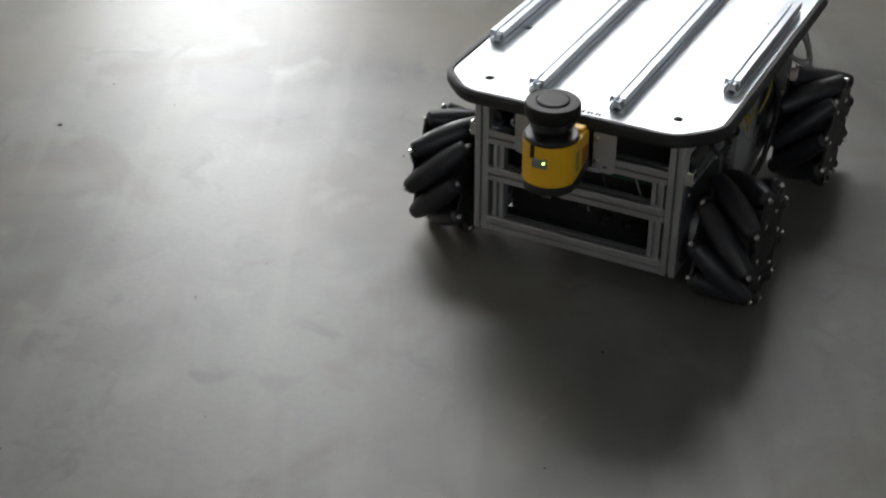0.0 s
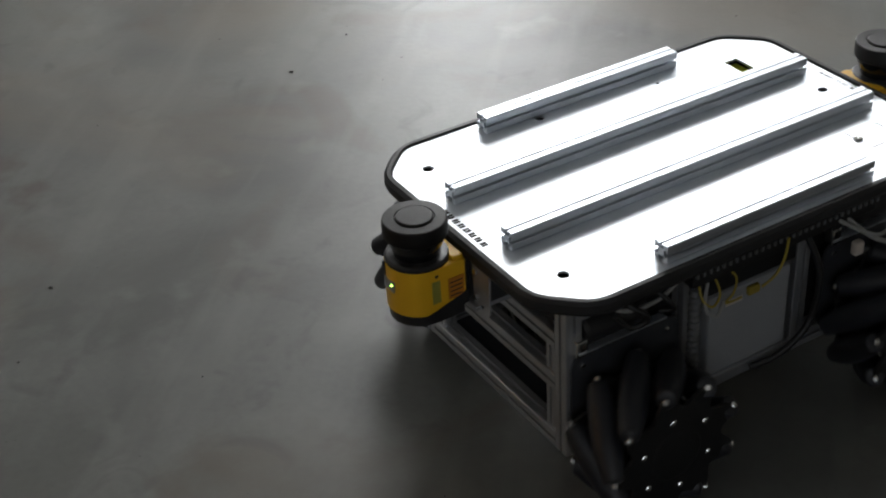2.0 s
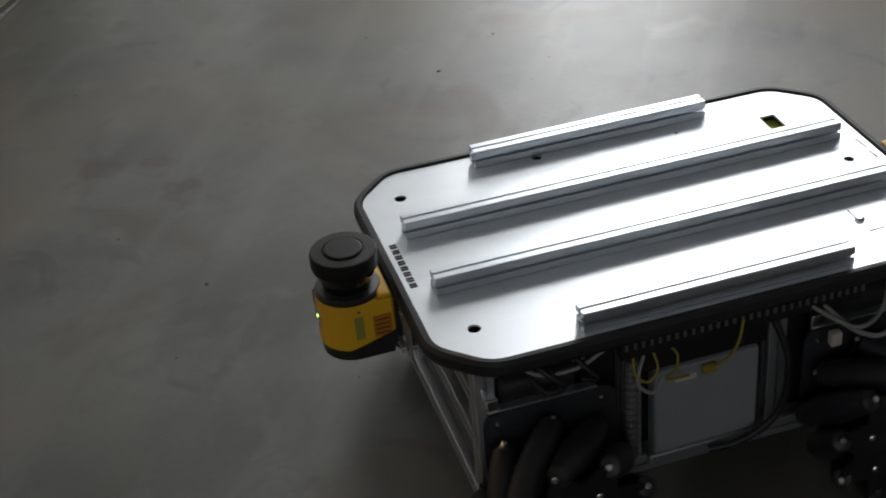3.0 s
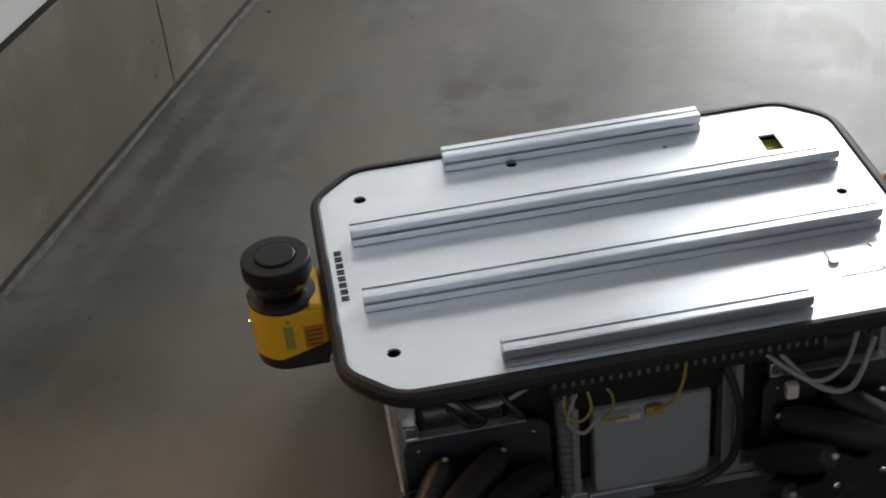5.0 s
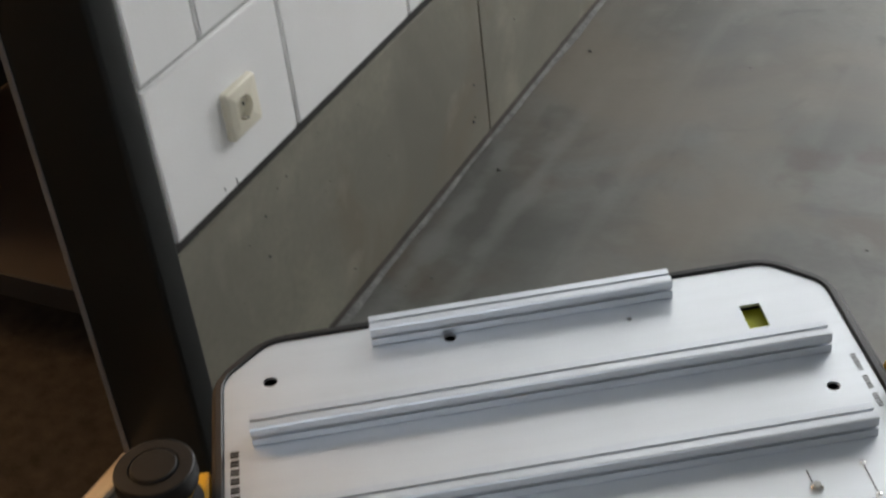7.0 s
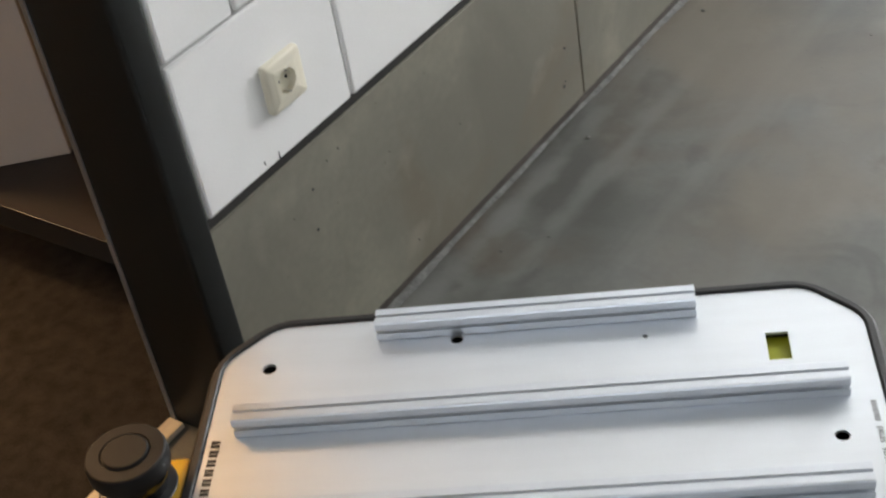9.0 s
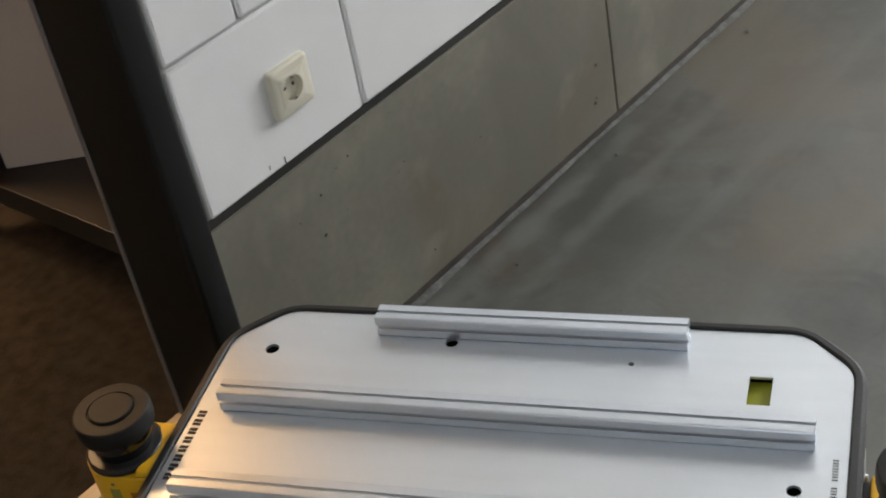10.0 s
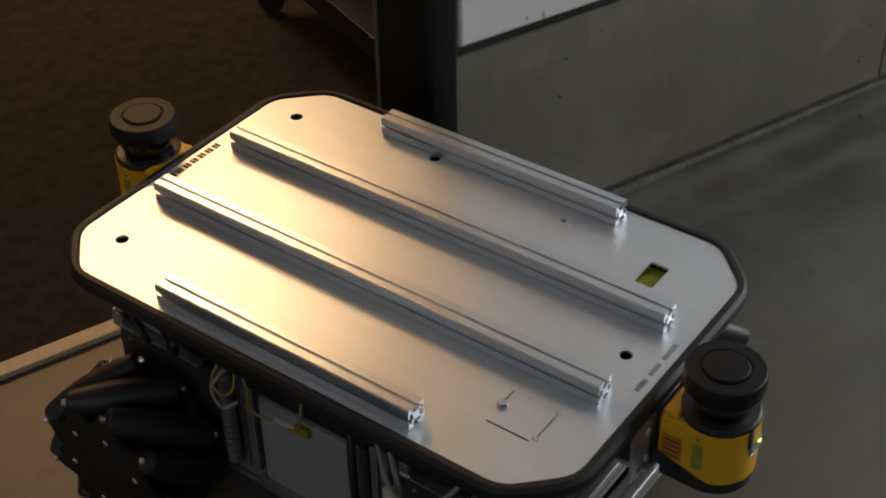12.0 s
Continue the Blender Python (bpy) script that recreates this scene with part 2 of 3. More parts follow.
M_CABLE_K = mat("black_cable", (0.015, 0.015, 0.015), 0.45, var=0.1)
M_LIME = mat("lime_yellow_display", (0.42, 0.44, 0.02), 0.45, var=0.06, scale=20, fine=200)
M_PCB = mat("green_circuit_board", (0.02, 0.075, 0.035), 0.45, var=0.3, scale=60, fine=400)
M_INK = mat("black_print", (0.02, 0.02, 0.022), 0.6, var=0.1)
M_TRAY = mat("dark_brown_tray", (0.045, 0.035, 0.03), 0.5, var=0.2, scale=9, fine=150)


def glow(name, colour, strength):
    m = bpy.data.materials.new(name)
    m.use_nodes = True
    b = m.node_tree.nodes["Principled BSDF"]
    b.inputs["Base Color"].default_value = (*colour, 1)
    b.inputs["Emission Color"].default_value = (*colour, 1)
    b.inputs["Emission Strength"].default_value = strength
    return m


M_LED = glow("green_led", (0.45, 1.0, 0.12), 6.0)
M_TUBE = glow("lamp_diffuser", (1.0, 0.70, 0.42), 7.0)
M_GLASS = bpy.data.materials.new("window_glass")
M_GLASS.use_nodes = True
_g = M_GLASS.node_tree.nodes["Principled BSDF"]
_g.inputs["Roughness"].default_value = 0.02
_g.inputs["Transmission Weight"].default_value = 1.0
_g.inputs["IOR"].default_value = 1.05


# ---- mesh helpers ----
def link(name, bm, material, parent=None, label="", smooth=True, m=None, angle=21):
    bmesh.ops.recalc_face_normals(bm, faces=bm.faces)
    me = bpy.data.meshes.new(name)
    bm.to_mesh(me)
    bm.free()
    me.materials.append(material)
    if smooth:
        for p in me.polygons:
            p.use_smooth = True
        me.set_sharp_from_angle(angle=radians(angle))
    ob = new(name, me)
    if m is not None:
        ob.matrix_basis = m
    if parent:
        ob.parent = parent
    if label:
        tagged(ob, label)
    return ob


def part(name, bm, material, parent, label="", m=None, angle=21):
    return link(name, bm, material, parent, label, True, m, angle)


def again(ob, parent, m):
    """Another piece on the same mesh."""
    o = new(ob.name.split(".")[0], ob.data)
    o.matrix_basis = m
    o.parent = parent
    return o


def empty(name, m=None):
    ob = new(name)
    ob.empty_display_size = 0.1
    if m is not None:
        ob.matrix_basis = m
    return ob


def box(x0, x1, y0, y1, z0, z1, bev=0.0, bm=None, seg=2):
    own = bm is None
    bm = bm or bmesh.new()
    r = bmesh.ops.create_cube(bm, size=1)
    vs = r["verts"]
    for v in vs:
        v.co = Vector(((x0 + x1) / 2 + v.co.x * (x1 - x0), (y0 + y1) / 2 + v.co.y * (y1 - y0), (z0 + z1) / 2 + v.co.z * (z1 - z0)))
    if bev:
        es = list({e for v in vs for e in v.link_edges})
        bmesh.ops.bevel(bm, geom=es, offset=bev, segments=seg, affect="EDGES", profile=0.5)
    return bm


def lathe(profile, seg=28, bm=None, m=None, sweep=2 * math.pi):
    """Turned body about z from (radius, z) pairs."""
    bm = bm or bmesh.new()
    rings = []
    m = m or Matrix()
    for r, z in profile:
        rings.append([bm.verts.new(m @ Vector((r * math.cos(a), r * math.sin(a), z))) for a in
                      [2 * math.pi * i / seg for i in range(seg)]])
    for a, b in zip(rings, rings[1:]):
        for i in range(seg):
            j = (i + 1) % seg
            bm.faces.new((a[i], a[j], b[j], b[i]))
    bm.faces.new(rings[0][::-1])
    bm.faces.new(rings[-1])
    return bm


def prism(poly, z0, z1, bm=None, m=None, bev=0.0):
    """Extruded outline in xy."""
    bm = bm or bmesh.new()
    m = m or Matrix()
    lo = [bm.verts.new(m @ Vector((x, y, z0))) for x, y in poly]
    hi = [bm.verts.new(m @ Vector((x, y, z1))) for x, y in poly]
    n = len(poly)
    bm.faces.new(lo[::-1])
    top = bm.faces.new(hi)
    for i in range(n):
        bm.faces.new((lo[i], lo[(i + 1) % n], hi[(i + 1) % n], hi[i]))
    if bev:
        bmesh.ops.bevel(bm, geom=list(top.edges), offset=bev, segments=2, affect="EDGES", profile=0.5)
    return bm


def tube(points, r, seg=8, bm=None):
    """Round cable through points, smoothed."""
    bm = bm or bmesh.new()
    P = [Vector(p) for p in points]
    path = []
    for i in range(len(P) - 1):
        a, b, c, d = P[max(i - 1, 0)], P[i], P[i + 1], P[min(i + 2, len(P) - 1)]
        for k in range(6):
            t = k / 6
            path.append(0.5 * (2 * b + (c - a) * t + (2 * a - 5 * b + 4 * c - d) * t * t + (3 * b - a - 3 * c + d) * t ** 3))
    path.append(P[-1])
    rings = []
    for i, p in enumerate(path):
        t = (path[min(i + 1, len(path) - 1)] - path[max(i - 1, 0)]).normalized()
        u = t.orthogonal().normalized() if i == 0 else (u - t * u.dot(t)).normalized()
        w = t.cross(u)
        rings.append([bm.verts.new(p + r * (math.cos(2 * math.pi * k / seg) * u + math.sin(2 * math.pi * k / seg) * w)) for k in range(seg)])
    for a, b in zip(rings, rings[1:]):
        for i in range(seg):
            bm.faces.new((a[i], a[(i + 1) % seg], b[(i + 1) % seg], b[i]))
    bm.faces.new(rings[0][::-1])
    bm.faces.new(rings[-1])
    return bm


# ---- the hall ----
WEST, SOUTH, CEIL = -4.5, -6.5, 4.2
ROOM_N, ROOM_CEIL = 4.2, 2.6
WALL_T = 0.165     # thickness of the wall with the doorway
DOOR_L = -1.75     # far jamb of the doorway
PLINTH = 0.412


def structure(name, bm, material, label, smooth=False):
    return tagged(link(name, bm, material, None, "", smooth), label, name.split("_")[0], "", "structure")


bm = bmesh.new()
bmesh.ops.create_grid(bm, x_segments=40, y_segments=30, size=0.5)
for v in bm.verts:
    v.co = Vector((WEST + (v.co.x + 0.5) * (EAST - WEST), SOUTH + (v.co.y + 0.5) * (0.16 - SOUTH), 0))
structure("floor", bm, M_FLOOR, "sealed grey concrete floor with brownish stains")
structure("floor_carpet", box(WEST, EAST, 0.16, ROOM_N, -0.05, 0.004), M_CARPET, "dark brown needle felt carpet beyond the doorway")

# plinth with a casting joint every 1.04 m, and the wall of painted blocks on it
plinth = structure("wall_plinth", box(0.0, EAST, 0.006, WALL_T, -0.02, PLINTH - 0.006), M_PLINTH, "raw concrete plinth under the white wall")
edge = -0.0
for i, x1 in enumerate((1.041, 2.35, 3.65, EAST)):
    part("concrete_section", box(edge + 0.002, x1 - 0.002, 0.0, 0.02, -0.02, PLINTH - 0.004, 0.002), M_PLINTH, plinth)
    edge = x1
structure("trim_seam", box(0.0, EAST, 0.005, 0.05, PLINTH - 0.006, PLINTH + 0.0128), M_DARKJOINT, "dark open seam between plinth and wall")

bm = bmesh.new()
random.seed(4)
x, prev = 0.0, None
pts = []
while x < EAST:
    pts.append((x, -0.010 - 0.003 * math.sin(x * 5.1) - 0.002 * math.sin(x * 17.3 + 1) - 0.002 * random.random(), 0.002 + 0.003 * random.random()))
    x += 0.022
for a, b in zip(pts, pts[1:]):
    va = [bm.verts.new(q) for q in ((a[0], 0.001, a[2] + 0.004), (a[0], a[1], 0.0015), (b[0], b[1], 0.0015), (b[0], 0.001, b[2] + 0.004))]
    bm.faces.new(va)
bmesh.ops.remove_doubles(bm, verts=bm.verts, dist=0.0005)
structure("trim_mortar", bm, M_GROUT, "pale smeared mortar along the foot of the wall")

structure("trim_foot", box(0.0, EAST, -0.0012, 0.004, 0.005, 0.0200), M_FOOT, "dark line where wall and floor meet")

wall_north = structure("wall_north", box(0.0, EAST, 0.006, WALL_T, PLINTH + 0.008, CEIL), M_JOINT, "white painted block wall with visible joints")
structure("wall_north_left", box(WEST, DOOR_L, 0.0, WALL_T, 0, CEIL), M_WALL, "white painted wall beside the doorway")
structure("wall_lintel", box(DOOR_L, 0.0, 0.0, WALL_T, 2.25, CEIL), M_WALL, "white painted wall above the doorway")
structure("wall_south", box(WEST, EAST, SOUTH - 0.2, SOUTH, 0, CEIL), M_GREYWALL, "unseen hall wall, grey to limit bounced light")

# east wall with a glazed door and a ribbon window
bm = bmesh.new()
for a in ((SOUTH, -4.15, 0, CEIL), (-1.05, 0.0, 2.85, CEIL), (-0.8, 0.0, 0, 2.85), (-4.15, -1.7, 0, 2.85), (-4.15, -1.05, 3.85, CEIL), (-1.7, -0.8, 2.35, 2.85)):
    box(EAST, EAST + 0.2, a[0], a[1], a[2], a[3], 0, bm)
structure("wall_east", bm, M_WALL, "white painted hall wall with glazed openings")


def glazing(name, y0, y1, z0, z1, x, n, label):
    w = tagged(empty(name, pose(x, 0, 0)), label, "window", "", "structure")
    t = 0.06
    bm = bmesh.new()
    for a in ((y0, y1, z0, z0 + t), (y0, y1, z1 - t, z1), (y0, y0 + t, z0 + t, z1 - t), (y1 - t, y1, z0 + t, z1 - t)):
        box(0.05, 0.11, a[0], a[1], a[2], a[3], 0.004, bm)
    part("window_frame", bm, M_STEEL, w)
    step = (y1 - y0 - 2 * t) / n
    for i in range(n):
        ob = part("pane", box(0.075, 0.083, y0 + t + i * step + 0.01, y0 + t + (i + 1) * step - 0.01, z0 + t, z1 - t), M_GLASS, w)
        ob.visible_shadow = False
        if i:
            part("mullion", box(0.06, 0.1, y0 + t + i * step - 0.02, y0 + t + i * step + 0.02, z0 + t, z1 - t), M_STEEL, w)


glazing("window_1", -1.7, -0.8, 0.0, 2.35, EAST, 1, "glazed steel door letting in daylight")
glazing("window_2", -4.15, -1.05, 2.85, 3.85, EAST, 3, "high ribbon window with steel frame")
# unseen west wall; its window is added to go with the fill
bm = bmesh.new()
for a in ((SOUTH, -4.5, 0, CEIL), (-1.9, WALL_T, 0, CEIL), (-4.5, -1.9, 0, 1.3), (-4.5, -1.9, 3.1, CEIL)):
    box(WEST - 0.2, WEST, a[0], a[1], a[2], a[3], 0, bm)
structure("wall_west", bm, M_GREYWALL, "unseen grey hall wall with an added window")
glazing("window_3", -4.5, -1.9, 1.3, 3.1, WEST - 0.2, 2, "added unseen side window for the fill light")
structure("ceiling", box(WEST - 0.2, EAST + 0.2, SOUTH - 0.2, WALL_T, CEIL, CEIL + 0.2), M_CEIL, "unseen hall ceiling, grey to limit bounced light")

# the office behind the doorway
structure("wall_office_north", box(WEST, EAST, ROOM_N, ROOM_N + 0.15, 0, ROOM_CEIL), M_WARMWALL, "cream painted office wall")
structure("wall_office_west", box(WEST - 0.2, WEST, WALL_T, ROOM_N + 0.15, 0, ROOM_CEIL), M_WARMWALL, "cream painted office wall")
structure("wall_office_east", box(3.2, 3.35, WALL_T, ROOM_N, 0, ROOM_CEIL), M_WARMWALL, "cream painted office wall")
structure("ceiling_office", box(WEST - 0.2, EAST, WALL_T, ROOM_N + 0.15, ROOM_CEIL, ROOM_CEIL + 0.1), M_CEIL, "plain white office ceiling")
lamp = tagged(empty("ceiling_light", pose(0.2, 2.3, ROOM_CEIL)), "warm white ceiling light in the office", "ceiling light")
part("frame", box(-0.62, 0.62, -0.17, 0.17, -0.05, 0.0, 0.006), M_WHITECARD, lamp)
part("diffuser", box(-0.58, 0.58, -0.13, 0.13, -0.062, -0.048, 0.004), M_TUBE, lamp)
tagged(lamp, "", "", "ceiling lights in the office")
# added copy that houses the fill light, not a known fitting
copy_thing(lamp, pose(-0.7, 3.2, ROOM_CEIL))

# door jamb: one rounded anthracite steel lining, its office edge with a glint put in as a strip
jamb = tagged(empty("door_jamb", pose(0, 0, 0)), "anthracite painted steel door jamb at the wall end", "door frame", "", "structure")
part("lining", box(-0.050, 0.0075, -0.0015, WALL_T + 0.004, 0.0, 2.25, 0.009, None, 4), M_STEEL, jamb, "", None, 40)
# lighter strip stands in for light on the back corner
part("edge_strip", box(-0.0525, -0.0485, WALL_T - 0.004, WALL_T + 0.006, 0.0, 2.25, 0.001), M_ZINC, jamb, "pale strip for the light caught by the back corner")

strip = tagged(empty("threshold_strip", pose(0, 0, 0)), "pale pine threshold strip between concrete and carpet", "threshold", "", "structure")
part("batten", box(-1.72, -0.054, 0.140, 0.172, 0.0, 0.012, 0.002), M_WOOD, strip)

# white painted blocks above the plinth
random.seed(7)
BH, BW, BX = 0.2600, 0.402, 0.3615
for row in range(14):
    z0 = PLINTH + 0.010 + row * BH
    for k in range(-2, 12):
        x0 = BX + k * BW + (0.0 if row % 2 == 0 else 0.201)
        x1 = x0 + BW
        x0, x1 = max(x0, 0.0085), min(x1, EAST)
        if x1 - x0 < 0.05:
            continue
        part("block", box(x0 + 0.003, x1 - 0.003, 0.0, 0.03, z0 + 0.003, min(z0 + BH, CEIL) - 0.003, 0.005), M_BLOCK, wall_north)

# two small marks and drill holes under the socket
mark = tagged(empty("wall_marks", pose(0.1405, -0.0006, 0.4365)), "small dark scratches on the white wall", "marks", "", "structure")
for dx, dz, h in ((0.0, 0.0, 0.007), (0.033, -0.008, 0.012)):
    part("scratch", box(dx, dx + 0.002, 0, 0.001, dz, dz + h), M_INK, mark)
pits = tagged(empty("plinth_pits", pose(0, -0.0006, 0)), "small dark air holes in the concrete plinth", "marks", "", "structure")
random.seed(11)
for dx, dz, r in ((0.2145, 0.262, 0.005), (0.225, 0.335, 0.004), (0.17, 0.315, 0.002), (0.27, 0.36, 0.002), (0.30, 0.365, 0.003), (0.984, 0.159, 0.005), (0.969, 0.0795, 0.006),
                  (0.975, 0.088, 0.003), (0.62, 0.21, 0.002), (0.45, 0.07, 0.003), (1.2, 0.2, 0.004), (0.42, 0.28, 0.002)):
    part("pit", lathe(((r * 0.62, -0.0005), (r * 0.62, 0.0005)), 8, None, pose(dx, 0, dz, 90)), M_INK, pits)

# wall socket
soc = tagged(empty("wall_socket", pose(0.2160, 0, 0.5445)), "ivory earthed wall socket on the white wall", "socket")
def ring_plate(half, corner, hole, y0, y1, bev):
    """Rounded square with a round hole, its face towards -y."""
    bm = bmesh.new()
    sq = []
    for cx, cz, a0 in ((1, 1, 0), (-1, 1, 90), (-1, -1, 180), (1, -1, 270)):
        for k in range(5):
            t = radians(a0 + 22.5 * k)
            sq.append((cx * (half - corner) + corner * math.cos(t), cz * (half - corner) + corner * math.sin(t)))
    rows = []
    for shrink, y in ((0, y0), (0, y1 + bev), (bev * 0.4, y1 + bev * 0.35), (bev, y1)):
        rows.append([bm.verts.new((x * (half - shrink) / half, y, z * (half - shrink) / half)) for x, z in sq])
    n = len(sq)
    for p, q in zip(rows, rows[1:]):
        for k in range(n):
            bm.faces.new((p[k], p[(k + 1) % n], q[(k + 1) % n], q[k]))
    front = [bm.verts.new((hole * math.cos(2 * math.pi * k / 32), y1, hole * math.sin(2 * math.pi * k / 32))) for k in range(32)]
    back = [bm.verts.new((hole * math.cos(2 * math.pi * k / 32), y0, hole * math.sin(2 * math.pi * k / 32))) for k in range(32)]
    for k in range(32):
        bm.faces.new((front[k], front[(k + 1) % 32], back[(k + 1) % 32], back[k]))
    es = [bm.edges.get((rows[-1][k], rows[-1][(k + 1) % n])) for k in range(n)] + [bm.edges.get((front[k], front[(k + 1) % 32])) for k in range(32)]
    bmesh.ops.triangle_fill(bm, use_beauty=True, use_dissolve=False, edges=es)
    return bm


part("frame", ring_plate(0.041, 0.006, 0.0215, 0.0, -0.0125, 0.004), M_WHITEPL, soc, "", None, 35)
part("insert", ring_plate(0.0270, 0.004, 0.0200, -0.002, -0.0130, 0.0010), M_WHITEPL, soc, "", None, 35)
part("cup", lathe(((0.0198, -0.002), (0.0198, 0.0)), 32, None, pose(0, 0, 0, -90)), M_WHITEPL, soc)
for dx in (-0.0095, 0.0095):
    part("pin_hole", lathe(((0.0032, -0.0090), (0.0032, -0.0086)), 12, None, pose(dx, 0, 0, -90) @ pose(0, 0, 0.0062)), M_INK, soc)
for s in (-1, 1):
    part("earth_clip", box(-0.003, 0.003, -0.0145, -0.004, min(s * 0.0185, s * 0.0165), max(s * 0.0185, s * 0.0165)), M_BOLT, soc)


# ---- trolley in the office ----
def trolley():
    t = tagged(empty("trolley", pose(0.125, 0.30, 0.004)), "dark low trolley with castors on the carpet", "trolley")
    part("shelf", box(0.0, 0.85, 0.0, 0.70, 0.135, 0.165, 0.004), M_TRAY, t)
    part("shelf_rim", box(-0.006, 0.0, 0.0, 0.70, 0.120, 0.172, 0.002), M_BLACK, t)
    for px, py in ((0.02, 0.68), (0.02, 0.02), (0.83, 0.68), (0.83, 0.02)):
        post = part("post", box(px - 0.017, px + 0.017, py - 0.017, py + 0.017, 0.095, 0.85, 0.003), M_STEEL, t)
        c = part("castor", lathe(((0.028, -0.012), (0.031, -0.006), (0.031, 0.006), (0.028, 0.012)), 20, None, pose(px - 0.012, py, 0.032, 0, 90, 35)), M_BLACK, t)
        part("fork", box(px - 0.022, px + 0.004, py - 0.02, py + 0.02, 0.058, 0.098, 0.003), M_BLACK, c).matrix_parent_inverse = Matrix()
    part("upper_shelf", box(0.0, 0.85, 0.0, 0.70, 0.84, 0.865, 0.004), M_TRAY, t)
    part("back_panel", box(0.006, 0.85, 0.686, 0.694, 0.17, 0.84), M_BLACK, t)
    part("cable", tube(((-0.06, 0.66, 0.335), (-0.02, 0.655, 0.320), (0.05, 0.655, 0.305), (0.09, 0.665, 0.325), (0.11, 0.68, 0.36)), 0.005), M_WHITEPL, t, "pale cable loop", None, 60)
    part("plug", box(0.055, 0.10, 0.655, 0.684, 0.345, 0.385, 0.006), M_WHITEPL, t, "cream plug")
    part("side_panel", box(0.0, 0.006, 0.56, 0.70, 0.172, 0.84, 0.001), M_BLACK, t)


trolley()
boxed = tagged(empty("storage_box", pose(0.170, 0.862, 0.170, 0, 0, -50)), "plain white laminate box on the trolley", "box")
part("carton", box(0.0, 0.21, 0.0, 0.16, 0.0, 0.52, 0.003), M_WHITECARD, boxed)

# small chips and grit on the concrete
specks = bmesh.new()
random.seed(21)
spots = [(0.928, -0.069, 0.006), (1.4515, -0.0653, 0.006), (1.75, -0.05, 0.004), (0.55, -0.10, 0.004), (0.62, -0.16, 0.003)]
spots += [(random.uniform(-0.8, 2.6), random.uniform(-2.8, -0.05), random.uniform(0.0015, 0.003)) for k in range(26)]
for x, y, r in spots:
    m = pose(x, y, r * 0.3, random.uniform(0, 30), random.uniform(0, 30), random.uniform(0, 360)) @ Matrix.Diagonal((r, r * random.uniform(0.4, 0.9), r * 0.5, 1))
    bmesh.ops.create_icosphere(specks, subdivisions=1, radius=1, matrix=m)
tagged(link("floor_grit", specks, M_GROUT), "pale grit scattered on the concrete floor", "grit", "", "stuff")
dark = bmesh.new()
spots = [(0.744, -1.076, 0.005), (1.683, -1.312, 0.006), (1.9, -1.4, 0.004)]
spots += [(random.uniform(-0.8, 2.6), random.uniform(-2.8, -0.05), random.uniform(0.0015, 0.0035)) for k in range(22)]
for x, y, r in spots:
    m = pose(x, y, r * 0.2, 0, 0, random.uniform(0, 360)) @ Matrix.Diagonal((r, r * random.uniform(0.4, 0.9), r * 0.4, 1))
    bmesh.ops.create_icosphere(dark, subdivisions=1, radius=1, matrix=m)
tagged(link("floor_crumbs", dark, M_DARKJOINT), "dark crumbs scattered on the concrete floor", "grit", "", "stuff")


# ---- the robot ----
H = 0.392                       # top of the cover plate
HL, HW, CH = 0.406, 0.267, 0.062  # half length, half width, chamfer
robot = tagged(empty("mobile_robot"), "four-wheeled aluminium robot platform with black mecanum wheels", "robot")


def octagon(hl, hw, c):
    return [(hl, -hw + c), (hl, hw - c), (hl - c, hw), (-hl + c, hw), (-hl, hw - c), (-hl, -hw + c), (-hl + c, -hw), (hl - c, -hw)]


def rounded(poly, r, n=4):
    out = []
    for i, p in enumerate(poly):
        a, b, c = Vector(poly[i - 1]), Vector(p), Vector(poly[(i + 1) % len(poly)])
        p0, p1 = b + (a - b).normalized() * r, b + (c - b).normalized() * r
        for k in range(n + 1):
            t = k / n
            q = p0 * (1 - t) ** 2 + b * 2 * t * (1 - t) + p1 * t * t
            out.append((q.x, q.y))
    return out


HOLES = [(0.3433, 0.1871, 0.0095), (0.3444, -0.1877, 0.0095), (0.1008, -0.2185, 0.0085), (-0.3503, -0.0047, 0.0085), (-0.1388, -0.1963, 0.0035), (-0.140, 0.209, 0.0035)]
WIN = (-0.3125, -0.2850, -0.1860, -0.1370)


def cover_plate():
    bm = bmesh.new()
    loops = [rounded(octagon(HL, HW, CH), 0.02)]
    for x, y, r in HOLES:
        loops.append([(x + r * math.cos(2 * math.pi * k / 18), y + r * math.sin(2 * math.pi * k / 18)) for k in range(18)])
    loops.append([(WIN[0], WIN[2]), (WIN[1], WIN[2]), (WIN[1], WIN[3]), (WIN[0], WIN[3])])
    es = []
    for lp in loops:
        vs = [bm.verts.new((x, y, H)) for x, y in lp]
        es += [bm.edges.new((vs[i], vs[(i + 1) % len(vs)])) for i in range(len(vs))]
    bmesh.ops.triangle_fill(bm, use_beauty=True, use_dissolve=False, edges=es)
    r = bmesh.ops.extrude_face_region(bm, geom=list(bm.faces))
    for v in r["geom"]:
        if isinstance(v, bmesh.types.BMVert):
            v.co.z -= 0.004
    return part("cover_plate", bm, M_PLATE, robot, "brushed silver aluminium cover plate", None)


plate = cover_plate()
part("well", box(WIN[0] - 0.004, WIN[1] + 0.004, WIN[2] - 0.004, WIN[3] + 0.004, H - 0.024, H - 0.0125), M_LIME, plate, "lime yellow display in the cutout")

